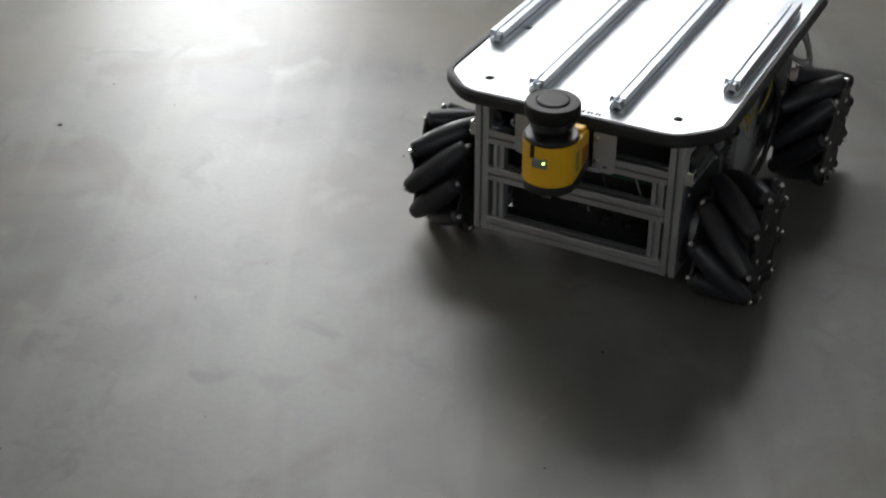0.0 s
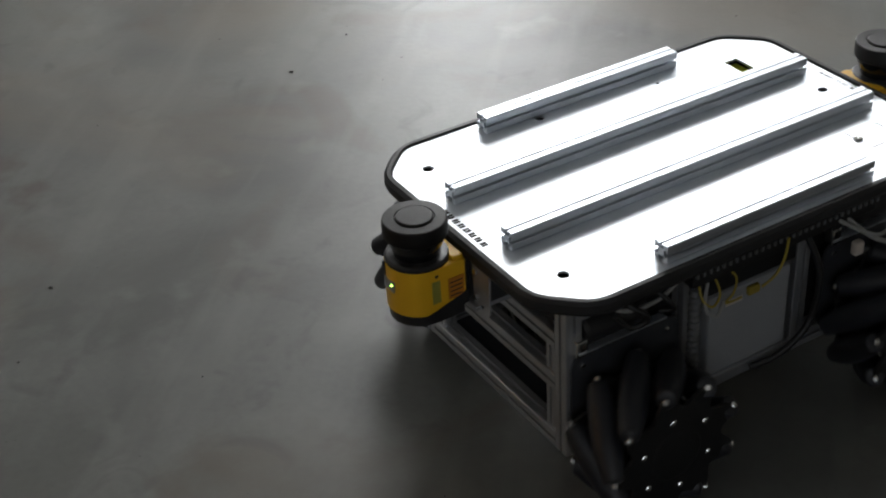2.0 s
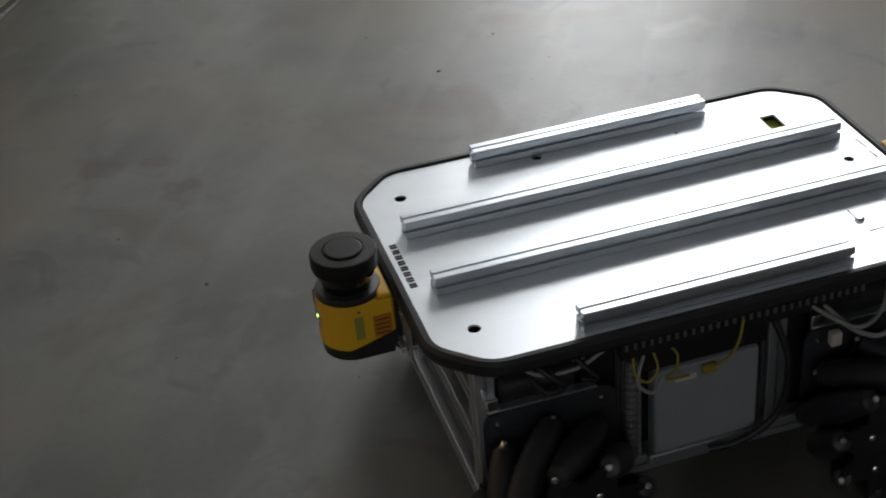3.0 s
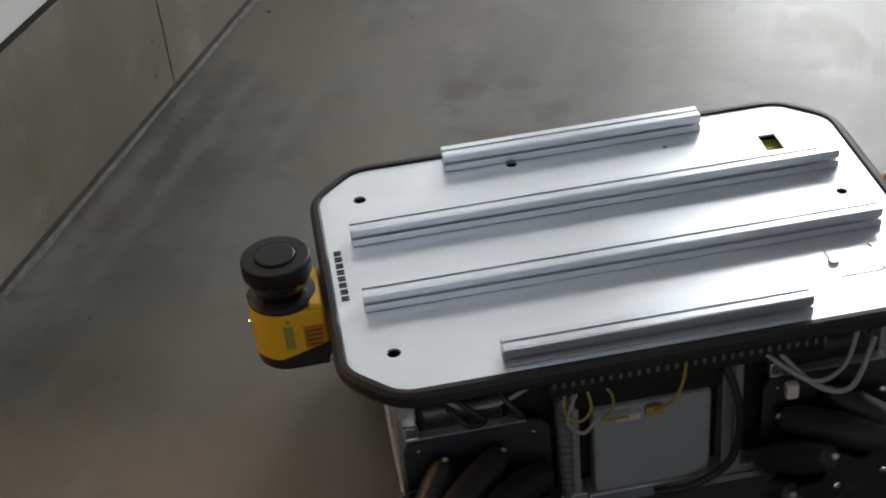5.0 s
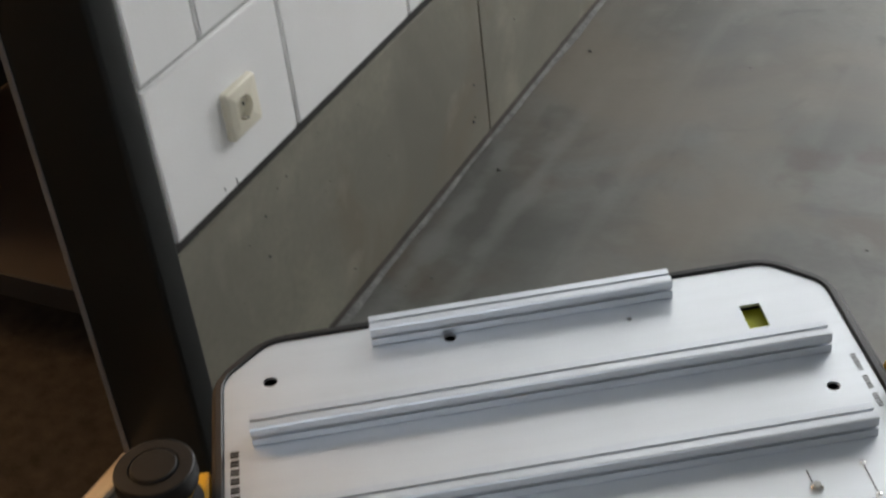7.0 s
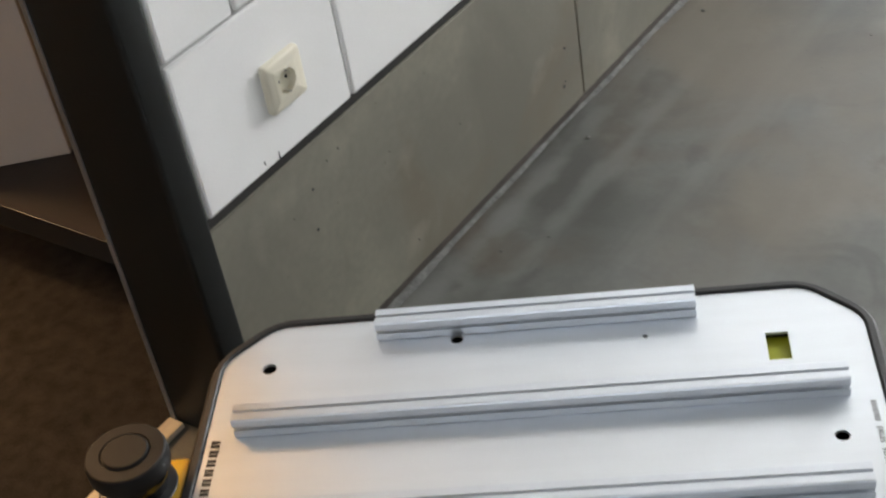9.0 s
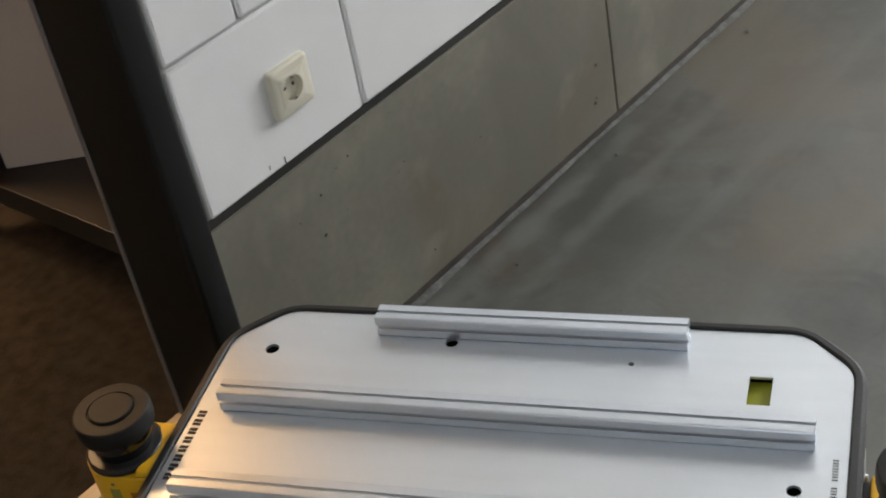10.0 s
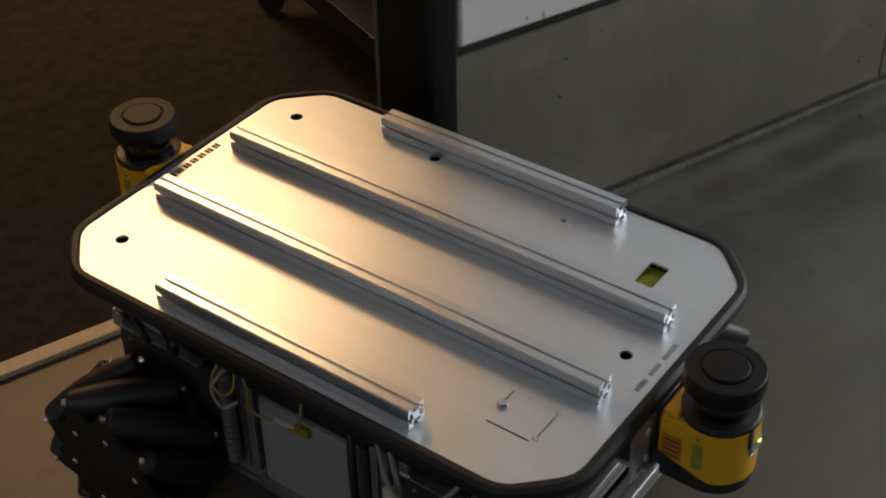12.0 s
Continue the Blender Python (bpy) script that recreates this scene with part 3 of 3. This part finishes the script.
# rubber edge round the plate
bm = bmesh.new()
rings = []
N0 = rounded(octagon(HL, HW, CH), 0.02)
for off, z in ((0.001, H - 0.004), (0.001, H + 0.002), (0.003, H + 0.0040), (0.0105, H + 0.0035), (0.0160, H - 0.002), (0.0165, H - 0.014), (0.013, H - 0.021), (0.002, H - 0.023)):
    ring = rounded(octagon(HL + off, HW + off, CH + off * 0.59), 0.02 + off)
    rings.append([bm.verts.new((x, y, z)) for x, y in ring])
n = len(N0)
for a, b in zip(rings, rings[1:] + rings[:1]):
    for i in range(n):
        bm.faces.new((a[i], a[(i + 1) % n], b[(i + 1) % n], b[i]))
part("edge_trim", bm, M_RUBBER, robot, "black rubber edge trim round the plate")
part("under_plate", prism(octagon(HL - 0.006, HW - 0.006, CH), H - 0.029, H - 0.0225), M_RIM, robot)


def t_slot(half=0.015):
    side = [(-half, half - 0.0018), (-half + 0.0006, half - 0.0006), (-half + 0.0018, half), (-0.0025, half), (-0.0025, half - 0.0022), (-0.0078, half - 0.0022), (-0.0078, half - 0.0052), (-0.0040, half - 0.0088),
            (0.0040, half - 0.0088), (0.0078, half - 0.0052), (0.0078, half - 0.0022), (0.0025, half - 0.0022), (0.0025, half)]
    out = []
    for k in range(4):
        c, s = math.cos(-k * math.pi / 2), math.sin(-k * math.pi / 2)
        out += [(c * x - s * y, s * x + c * y) for x, y in side]
    return out


def profile_bar(name, a, b, material, parent, half=0.015, label=""):
    """Slotted aluminium profile from a to b."""
    a, b = Vector(a), Vector(b)
    d = b - a
    up = Vector((0, 0, 1)) if abs(d.normalized().z) < 0.9 else Vector((1, 0, 0))
    zx = d.normalized()
    xx = up.cross(zx).normalized()
    m = Matrix.Translation(a) @ Matrix((xx, zx.cross(xx), zx)).transposed().to_4x4()
    bm = prism(t_slot(half), 0, d.length, None, m)
    # centre bore at both ends
    for z, s in ((0, -1), (d.length, 1)):
        lathe(((half * 0.2, z - 0.0002 * s), (half * 0.2, z + 0.0004 * s)), 10, bm, m)
    return part(name, bm, material, parent, label)


for y, hx in ((-0.2395, 0.205), (-0.0805, 0.369), (0.0790, 0.369), (0.2410, 0.207)):
    profile_bar("mounting_rail", (-hx, y, H + 0.0155), (hx, y, H + 0.0155), M_ALU, robot, 0.015, "silver slotted aluminium mounting rail")


# access flap with its lock and screws
for a in ((-0.332, -0.272, 0.1885, 0.1900), (-0.3373, -0.3362, 0.136, 0.184), (-0.2718, -0.2704, 0.128, 0.150)):
    part("flap_gap", box(a[0], a[1], a[2], a[3], H - 0.0002, H + 0.0007), M_INK, plate)
part("lock", lathe(((0.0078, 0.0), (0.0078, 0.003), (0.005, 0.006), (0.001, 0.006)), 16, None, pose(-0.2739, 0.1570, H)), M_BOLT, plate, "chrome cylinder lock")
for x, y in ((-0.3365, 0.183), (-0.3370, 0.1315)):
    part("screw", lathe(((0.004, 0.0), (0.0035, 0.002), (0.001, 0.0025)), 12, None, pose(x, y, H)), M_BOLT, plate)

# printed plain bars at both ends of the plate, two strokes to a mark
for x0, x1, y0, y1, n, gaps, wide in ((0.3875, 0.3985, -0.063, 0.063, 8, (), 0.41), (-0.3960, -0.3895, -0.056, 0.046, 12, (4, 8), 0.24)):
    step = (y1 - y0) / n
    for k in range(n):
        if k in gaps:
            continue
        p, w = y0 + k * step, step * 0.74
        for f0, f1 in ((0.0, wide), (0.95 - wide, 0.95)):
            part("print_bar", box(x0, x1, p + w * f0, p + w * f1, H - 0.0002, H + 0.0005), M_INK, plate)


# frame of slotted profiles
def frame_bars():
    fx, fy = 0.342, 0.197
    zb = 0.079
    for sx in (1, -1):
        x = sx * fx
        for y in (-fy, fy):
            profile_bar("upright", (x, y, zb - 0.015), (x, y, H - 0.030), M_FRAME, robot)
        for z in (zb, 0.192, 0.273):
            profile_bar("cross_bar", (x, -fy + 0.015, z), (x, fy - 0.015, z), M_FRAME, robot)
        for y in (-fy + 0.034, fy - 0.034):
            profile_bar("inner_upright", (x - sx * 0.003, y, zb + 0.015), (x - sx * 0.003, y, 0.257), M_FRAME, robot, 0.012)
    for y in (-fy, fy):
        profile_bar("side_bar", (-fx + 0.015, y, zb), (fx - 0.015, y, zb), M_FRAME, robot)
        profile_bar("top_side_bar", (-fx + 0.015, y, 0.331), (fx - 0.015, y, 0.331), M_FRAME, robot)
        for x in (-0.118, 0.118):
            profile_bar("middle_upright", (x, y, zb + 0.015), (x, y, 0.316), M_FRAME, robot)


frame_bars()
# solid block whose near-black colour stands for shade in the open frame
part("chassis_core", box(-0.268, 0.268, -0.170, 0.170, 0.066, 0.346, 0.004), M_CORE, robot, "near-black block for the shade inside the frame")
for s in (-1, 1):
    y = s * 0.219
    part("battery_box", box(-0.085, 0.085, min(y - s * 0.03, y), max(y - s * 0.03, y), 0.098, 0.256, 0.006), M_GREY, robot, "plain grey battery box between the wheels")
    part("battery_clip", box(-0.095, 0.095, min(y - s * 0.035, y + s * 0.004), max(y - s * 0.035, y + s * 0.004), 0.076, 0.100, 0.004), M_ZINC, robot)
    part("black_cover", box(-0.100, 0.110, min(y - s * 0.05, y - s * 0.006), max(y - s * 0.05, y - s * 0.006), 0.256, 0.318, 0.004), M_RIM, robot)
    part("cable_tag", box(-0.012, 0.012, min(s * 0.2195, s * 0.2285), max(s * 0.2195, s * 0.2285), 0.236, 0.252, 0.003), M_CABLE_Y, robot, "yellow cable sleeve")
    part("label_strip", box(0.018, 0.052, min(y, y + s * 0.001), max(y, y + s * 0.001), 0.228, 0.238), M_WHITECARD, robot)
    for x in (-0.255, 0.255):
        outline = rounded([(x - 0.110, 0.085), (x + 0.095, 0.085), (x + 0.095, 0.258), (x - 0.110, 0.258)], 0.030, 6)
        flat = Matrix(((1, 0, 0, 0), (0, 0, 1, 0), (0, 1, 0, 0), (0, 0, 0, 1)))
        part("motor_plate", prism(outline, min(s * 0.212, s * 0.217), max(s * 0.212, s * 0.217), None, flat), M_DARKSHEET, robot, "dark grey sheet steel motor plate")
        for k in (-1, 1):
            part("plate_screw", lathe(((0.0045, 0.0), (0.004, 0.002), (0.0015, 0.003)), 10, None, pose(x - 0.006 + k * 0.080, s * 0.217, 0.236, -90 * s)), M_BOLT, robot)
        for dy, dz in ((0.178, 0.289), (0.222, 0.270)):
            part("motor_bracket", box(x - 0.075, x + 0.090, s * dy - 0.008, s * dy + 0.008, dz - 0.0015, dz + 0.0015, 0.0006), M_ALU, robot, "bright bent motor bracket")
        part("motor", lathe(((0.020, -0.060), (0.026, -0.056), (0.026, 0.050), (0.020, 0.056)), 24, None, pose(x + 0.012, s * 0.196, 0.288, 0, 90)), M_BLACK, robot, "black cylindrical drive motor")
        part("terminal", box(x + 0.072, x + 0.092, min(s * 0.205, s * 0.228), max(s * 0.205, s * 0.228), 0.262, 0.292, 0.003), M_BOLT, robot)
        part("axle_flange", lathe(((0.058, 0.0), (0.060, 0.004), (0.060, 0.016), (0.030, 0.020)), 28, None, pose(x, s * 0.216, 0.128, -90 * s)), M_ZINC, robot)
    # slotted cable duct under the plate
    duct = part("cable_duct", box(-0.230, 0.150, min(s * 0.228, s * 0.250), max(s * 0.228, s * 0.250), H - 0.072, H - 0.044, 0.002), M_RIM, robot)
    fin = None
    for k in range(30):
        x = -0.228 + k * 0.0128
        mm = pose(x, s * 0.252, H - 0.048)
        if fin is None:
            fin = part("duct_finger", box(-0.0022, 0.0022, -0.0020, 0.0020, -0.006, 0.008), M_DUCT, duct, "", mm)
        else:
            again(fin, duct, mm)
    for pts, r, mt, lab in (
            (((0.305, s * 0.215, 0.345), (0.27, s * 0.240, 0.326), (0.215, s * 0.250, 0.330), (0.165, s * 0.244, 0.350), (0.13, s * 0.236, 0.362)), 0.0034, M_CABLE_G, "pale grey cable"),
            (((0.125, s * 0.232, 0.318), (0.130, s * 0.252, 0.292), (0.112, s * 0.256, 0.276), (0.094, s * 0.250, 0.290), (0.098, s * 0.238, 0.318)), 0.0022, M_CABLE_Y, "yellow signal cable"),
            (((0.085, s * 0.240, 0.330), (0.066, s * 0.252, 0.312), (0.066, s * 0.250, 0.280), (0.078, s * 0.246, 0.262), (0.040, s * 0.240, 0.254)), 0.0020, M_CABLE_Y, "yellow signal cable"),
            (((0.112, s * 0.240, 0.312), (0.128, s * 0.256, 0.280), (0.108, s * 0.260, 0.258), (0.086, s * 0.250, 0.272)), 0.0030, M_CABLE_G, "pale grey cable"),
            (((-0.035, s * 0.256, 0.345), (-0.030, s * 0.256, 0.310), (-0.018, s * 0.252, 0.280), (0.004, s * 0.246, 0.262)), 0.0024, M_CABLE_Y, "yellow signal cable"),
            (((0.285, s * 0.228, 0.350), (0.262, s * 0.256, 0.335), (0.240, s * 0.258, 0.310), (0.262, s * 0.246, 0.296), (0.284, s * 0.236, 0.322)), 0.0048, M_CABLE_K, "black coiled cable"),
            (((0.225, s * 0.232, 0.352), (0.205, s * 0.258, 0.330), (0.190, s * 0.256, 0.306), (0.206, s * 0.240, 0.300)), 0.0042, M_CABLE_K, "black coiled cable"),
            (((-0.09, s * 0.23, 0.33), (-0.112, s * 0.255, 0.25), (-0.105, s * 0.25, 0.15), (-0.05, s * 0.245, 0.105), (0.0, s * 0.23, 0.09)), 0.006, M_CABLE_K, "black power cable"),
            (((-0.16, s * 0.24, 0.335), (-0.21, s * 0.275, 0.285), (-0.26, s * 0.28, 0.275), (-0.30, s * 0.25, 0.33)), 0.0042, M_CABLE_G, "pale grey cable"),
            (((-0.14, s * 0.24, 0.335), (-0.20, s * 0.282, 0.300), (-0.25, s * 0.27, 0.305), (-0.28, s * 0.24, 0.34)), 0.0036, M_CABLE_G, "pale grey cable")):
        part("cable", tube(pts, r), mt, robot, lab, None, 60)
    part("plug", box(-0.19, -0.172, min(s * 0.258, s * 0.272), max(s * 0.258, s * 0.272), 0.262, 0.286, 0.003), M_WHITECARD, robot)
    # ribbed duct beside the box
    part("ribbed_hose", lathe([(0.011 if k % 2 else 0.0085, 0.12 + k * 0.006) for k in range(32)], 14, None, pose(0.128, s * 0.232, 0)), M_DUCT, robot, "ribbed grey wiring duct")


# boards, terminals and leads that show between the bars at both ends
random.seed(5)
for sx in (1, -1):
    x = sx * 0.270
    lo, hi = min(x, x + sx * 0.022), max(x, x + sx * 0.022)
    part("circuit_board", box(lo, lo + 0.003, -0.13, -0.02, 0.205, 0.245, 0.001), M_PCB, robot)
    part("circuit_board", box(lo, lo + 0.003, 0.03, 0.14, 0.200, 0.240, 0.001), M_PCB, robot)
    part("base_tray", box(min(x, x + sx * 0.055), max(x, x + sx * 0.055), -0.178, 0.178, 0.070, 0.074), M_DARKSHEET, robot)
    for k in range(7):
        y, z = -0.15 + 0.048 * k + random.uniform(-0.008, 0.008), random.choice((0.100, 0.128, 0.215, 0.222))
        w, h = random.uniform(0.012, 0.026), random.uniform(0.012, 0.024)
        part("terminal_block", box(lo, hi, y, y + w, z, z + h, 0.002), random.choice((M_ZINC, M_BLACK, M_GREY, M_BLACK)), robot)
    for k in range(4):
        y = -0.12 + 0.07 * k
        part("lead", tube(((x, y, 0.24), (x + sx * 0.03, y + 0.015, 0.215), (x + sx * 0.026, y + 0.04, 0.16), (x, y + 0.05, 0.11)), 0.0022), (M_CABLE_K, M_CABLE_G)[k % 2], robot, "", None, 60)
    part("connector", lathe(((0.007, 0.0), (0.009, 0.004), (0.009, 0.022), (0.006, 0.026)), 16, None, pose(sx * 0.362, -0.115, 0.332, 0, 90 * sx)), M_BOLT, robot, "silver round cable connector")
    part("connector", lathe(((0.006, 0.0), (0.008, 0.004), (0.008, 0.020), (0.005, 0.024)), 16, None, pose(sx * 0.358, -0.072, 0.318, 0, 90 * sx)), M_BOLT, robot, "silver round cable connector")
    part("scanner_cable", tube(((sx * 0.385, -0.115, 0.332), (sx * 0.405, -0.105, 0.344), (sx * 0.415, -0.075, 0.336), (sx * 0.425, -0.055, 0.341)), 0.0042), M_CABLE_K, robot, "", None, 60)

# ---- safety scanners ----
def scanner(sx):
    m = pose(0.480 if sx > 0 else -0.486, 0, 0.296, 0, 0, 0 if sx > 0 else 180)
    R = 0.051
    front = [(R * math.cos(a), R * math.sin(a)) for a in [radians(-90 + 7.5 * k) for k in range(25)]]
    outline = front + [(-0.052, R), (-0.056, R - 0.005), (-0.056, -R + 0.005), (-0.052, -R)]
    body = part("scanner", prism(outline, 0.003, 0.082, None, None, 0.004), M_YELLOW, robot, "yellow safety laser scanner with a black cap", m)
    skirt = [(x * 0.95, y * 0.95) for x, y in outline]
    part("skirt", prism(skirt, -0.016, 0.0035), M_BLACK, body)
    part("collar", lathe(((0.0500, 0.0815), (0.0500, 0.0875), (0.0470, 0.0905), (0.038, 0.092)), 36), M_BLACK, body)
    part("neck", lathe(((0.036, 0.090), (0.038, 0.100), (0.046, 0.122), (0.046, 0.124)), 40), M_LENS, body, "glossy black scanner window")
    part("cap", lathe(((0.044, 0.120), (0.049, 0.125), (0.050, 0.130), (0.050, 0.146), (0.0488, 0.1500), (0.0470, 0.1512), (0.0315, 0.1516), (0.0307, 0.1498),
                       (0.0290, 0.1498), (0.0282, 0.1532), (0.0265, 0.1542), (0.002, 0.1544)), 48), M_HAT, body, "round charcoal cap")
    part("shoulder", box(-0.055, -0.034, -0.046, 0.046, 0.080, 0.089, 0.004), M_YELLOW, body)
    # fitting, slot, led and plain labels
    part("slot", box(0.0475, 0.0512, -0.019, -0.011, 0.058, 0.083, 0.001), M_BLACK, body)
    part("light_field", box(0.0485, 0.0514, -0.014, 0.014, 0.040, 0.060, 0.003), M_ZINC, body)
    part("led", lathe(((0.0022, 0.0), (0.002, 0.002)), 12, None, pose(0.0505, 0.008, 0.052, 0, 90)), M_LED, body, "lit green status light")
    for s in (-1, 1):
        a, b = (R - 0.0006, R + 0.0008) if s > 0 else (-R - 0.0008, -R + 0.0006)
        part("warning_label", box(-0.050, -0.022, a, b, 0.020, 0.058, 0.0004), M_ORANGE, body)
        bm = bmesh.new()
        for k in range(4):
            box(-0.047, -0.025, a - 0.0003, b + 0.0003, 0.025 + 0.008 * k, 0.027 + 0.008 * k, 0, bm)
        part("label_bars", bm, M_INK, body)
        part("name_label", box(-0.008, 0.006, a - 0.0010, b, 0.022, 0.062, 0.0004), M_GREENLABEL, body)
        part("screw", lathe(((0.0028, -0.0012), (0.0024, 0.0012)), 10, None, pose(-0.002, s * (R + 0.0003), 0.071, 90)), M_BOLT, body)
        wedge = [(-0.0562, 0.0025), (0.020, 0.0025), (-0.0562, 0.026)]
        flat = Matrix(((1, 0, 0, 0), (0, 0, 1, 0), (0, 1, 0, 0), (0, 0, 0, 1)))
        part("base_wedge", prism(wedge, min(a, b) - 0.0004, max(a, b) + 0.0004, None, flat), M_BLACK, body)
        for dz in (0.016, 0.062):
            part("bracket_bolt", lathe(((0.0055, 0.0), (0.005, 0.003), (0.002, 0.004)), 12, None, pose(-0.0625, s * 0.064, dz, 0, 90)), M_BOLT, body)
        plate_out = rounded([(0.000, 0.056), (0.000, 0.100), (-0.086, 0.100), (-0.086, 0.056)], 0.012)
        turn = Matrix(((0, 0, 1, -0.066), (0, s, 0, 0), (1, 0, 0, 0.080), (0, 0, 0, 1)))
        part("side_bracket", prism(plate_out, 0.0, 0.003, None, turn), M_FRAME, body, "flat rounded aluminium bracket")
        part("bracket_slot", box(-0.0632, -0.0624, s * 0.080 - 0.004, s * 0.080 + 0.004, 0.004, 0.008), M_INK, body)
    part("mount", box(-0.124, -0.055, -0.074, 0.074, -0.004, 0.004, 0.0015), M_FRAME, body)
    part("rear_plate", box(-0.064, -0.055, -0.045, 0.045, 0.006, 0.078, 0.002), M_BLACK, body)


scanner(1)
scanner(-1)

# ---- mecanum wheels ----
RW, RC, NR, SMAX = 0.127, 0.1000, 9, 0.073
WX, WY = 0.260, 0.300


def wheel_mesh_hub(front, s):
    """Hub with two lobed side plates that hold the roller ends."""
    bm = bmesh.new()
    for y0, y1 in ((-0.057, -0.051), (0.051, 0.057)):
        shift = 28.8 * front * (1 if y0 * s > 0 else -1) + 14
        poly = []
        for k in range(NR * 8):
            a = 2 * math.pi * k / (NR * 8)
            lobe = 0.5 + 0.5 * math.cos(NR * a)
            r = 0.086 + 0.030 * lobe
            poly.append((r * math.cos(a), r * math.sin(a)))
        prism(poly, y0, y1, bm, pose(0, 0, 0, -90) @ pose(0, 0, 0, 0, 0, shift))
    lathe(((0.030, -0.062), (0.062, -0.054), (0.070, 0.0), (0.062, 0.054), (0.044, 0.058), (0.040, 0.046), (0.012, 0.042)), 32, bm, pose(0, 0, 0, -90))
    return bm


def roller_mesh():
    prof = []
    for k in range(15):
        s = -SMAX + 2 * SMAX * k / 14
        prof.append((0.0245 - 0.0085 * (s / SMAX) ** 2, s))
    prof = [(0.007, -SMAX - 0.0045), (0.0135, -SMAX - 0.0025)] + prof + [(0.0135, SMAX + 0.0025), (0.007, SMAX + 0.0045)]
    return lathe(prof, 20)


WHEELS = []
shared = {}
for name_x, wx in (("front", WX), ("rear", -WX)):
    for s in (1, -1):
        hub = part("wheel", wheel_mesh_hub(1 if wx > 0 else -1, s), M_RIM, robot, "black mecanum wheel with slanted rollers")
        hand = (1 if wx > 0 else -1) * s     # slant of the rollers
        for k in range(NR):
            a = 360.0 * k / NR + 14
            # roller axis: tangential and axial at 45 degrees
            m = pose(0, 0, 0, 0, a, 0) @ pose(RC, 0, 0) @ pose(0, 0, 0, 45 * hand, 0, 0)
            if "roller" not in shared:
                r = part("roller", roller_mesh(), M_ROLLER, hub, "", m)
                shared["roller"] = r
            else:
                again(shared["roller"], hub, m)
            for e in (-1, 1):
                mb = m @ pose(0, 0, e * (SMAX + 0.0095)) @ pose(0, 0, 0, 0 if e > 0 else 180)
                if "bolt" not in shared:
                    shared["bolt"] = part("bolt", lathe(((0.0052, -0.004), (0.0052, 0.0015), (0.0035, 0.003), (0.001, 0.003)), 10), M_BOLT, hub, "", mb)
                else:
                    again(shared["bolt"], hub, mb)
        for k in range(6):
            a = radians(60 * k)
            again(shared["bolt"], hub, pose(0.066 * math.cos(a), s * 0.0575, 0.066 * math.sin(a), -90 * s))
        WHEELS.append((hub, wx, s, hand))


# ---- what moves ----
def motions():
    times = [r[0] for r in ROBOT_PATH]
    xs, ys, hs = ([r[i] for r in ROBOT_PATH] for i in (1, 2, 3))
    rows = []
    for t, x, y, h in ROBOT_PATH:
        rows.append((t, pose(x, y, 0, 0, 0, h)))
    walk(robot, rows)
    # each wheel turns as the platform drives, slides and swivels
    dense = [0.2 * k for k in range(61)]
    px, py, ph = np.interp(dense, times, xs), np.interp(dense, times, ys), np.radians(np.interp(dense, times, hs))
    for hub, wx, s, hand in WHEELS:
        turn, keys = 0.0, []
        for k, t in enumerate(dense):
            if k:
                dx, dy, dh = px[k] - px[k - 1], py[k] - py[k - 1], ph[k] - ph[k - 1]
                h = (ph[k] + ph[k - 1]) / 2
                fwd, left = dx * math.cos(h) + dy * math.sin(h), -dx * math.sin(h) + dy * math.cos(h)
                roll = fwd - s * (WX + WY) * dh - hand * left
                turn += roll / RW
            keys.append((t, pose(wx, s * WY, RW, 0, math.degrees(turn), 0)))
        walk(hub, keys)


motions()
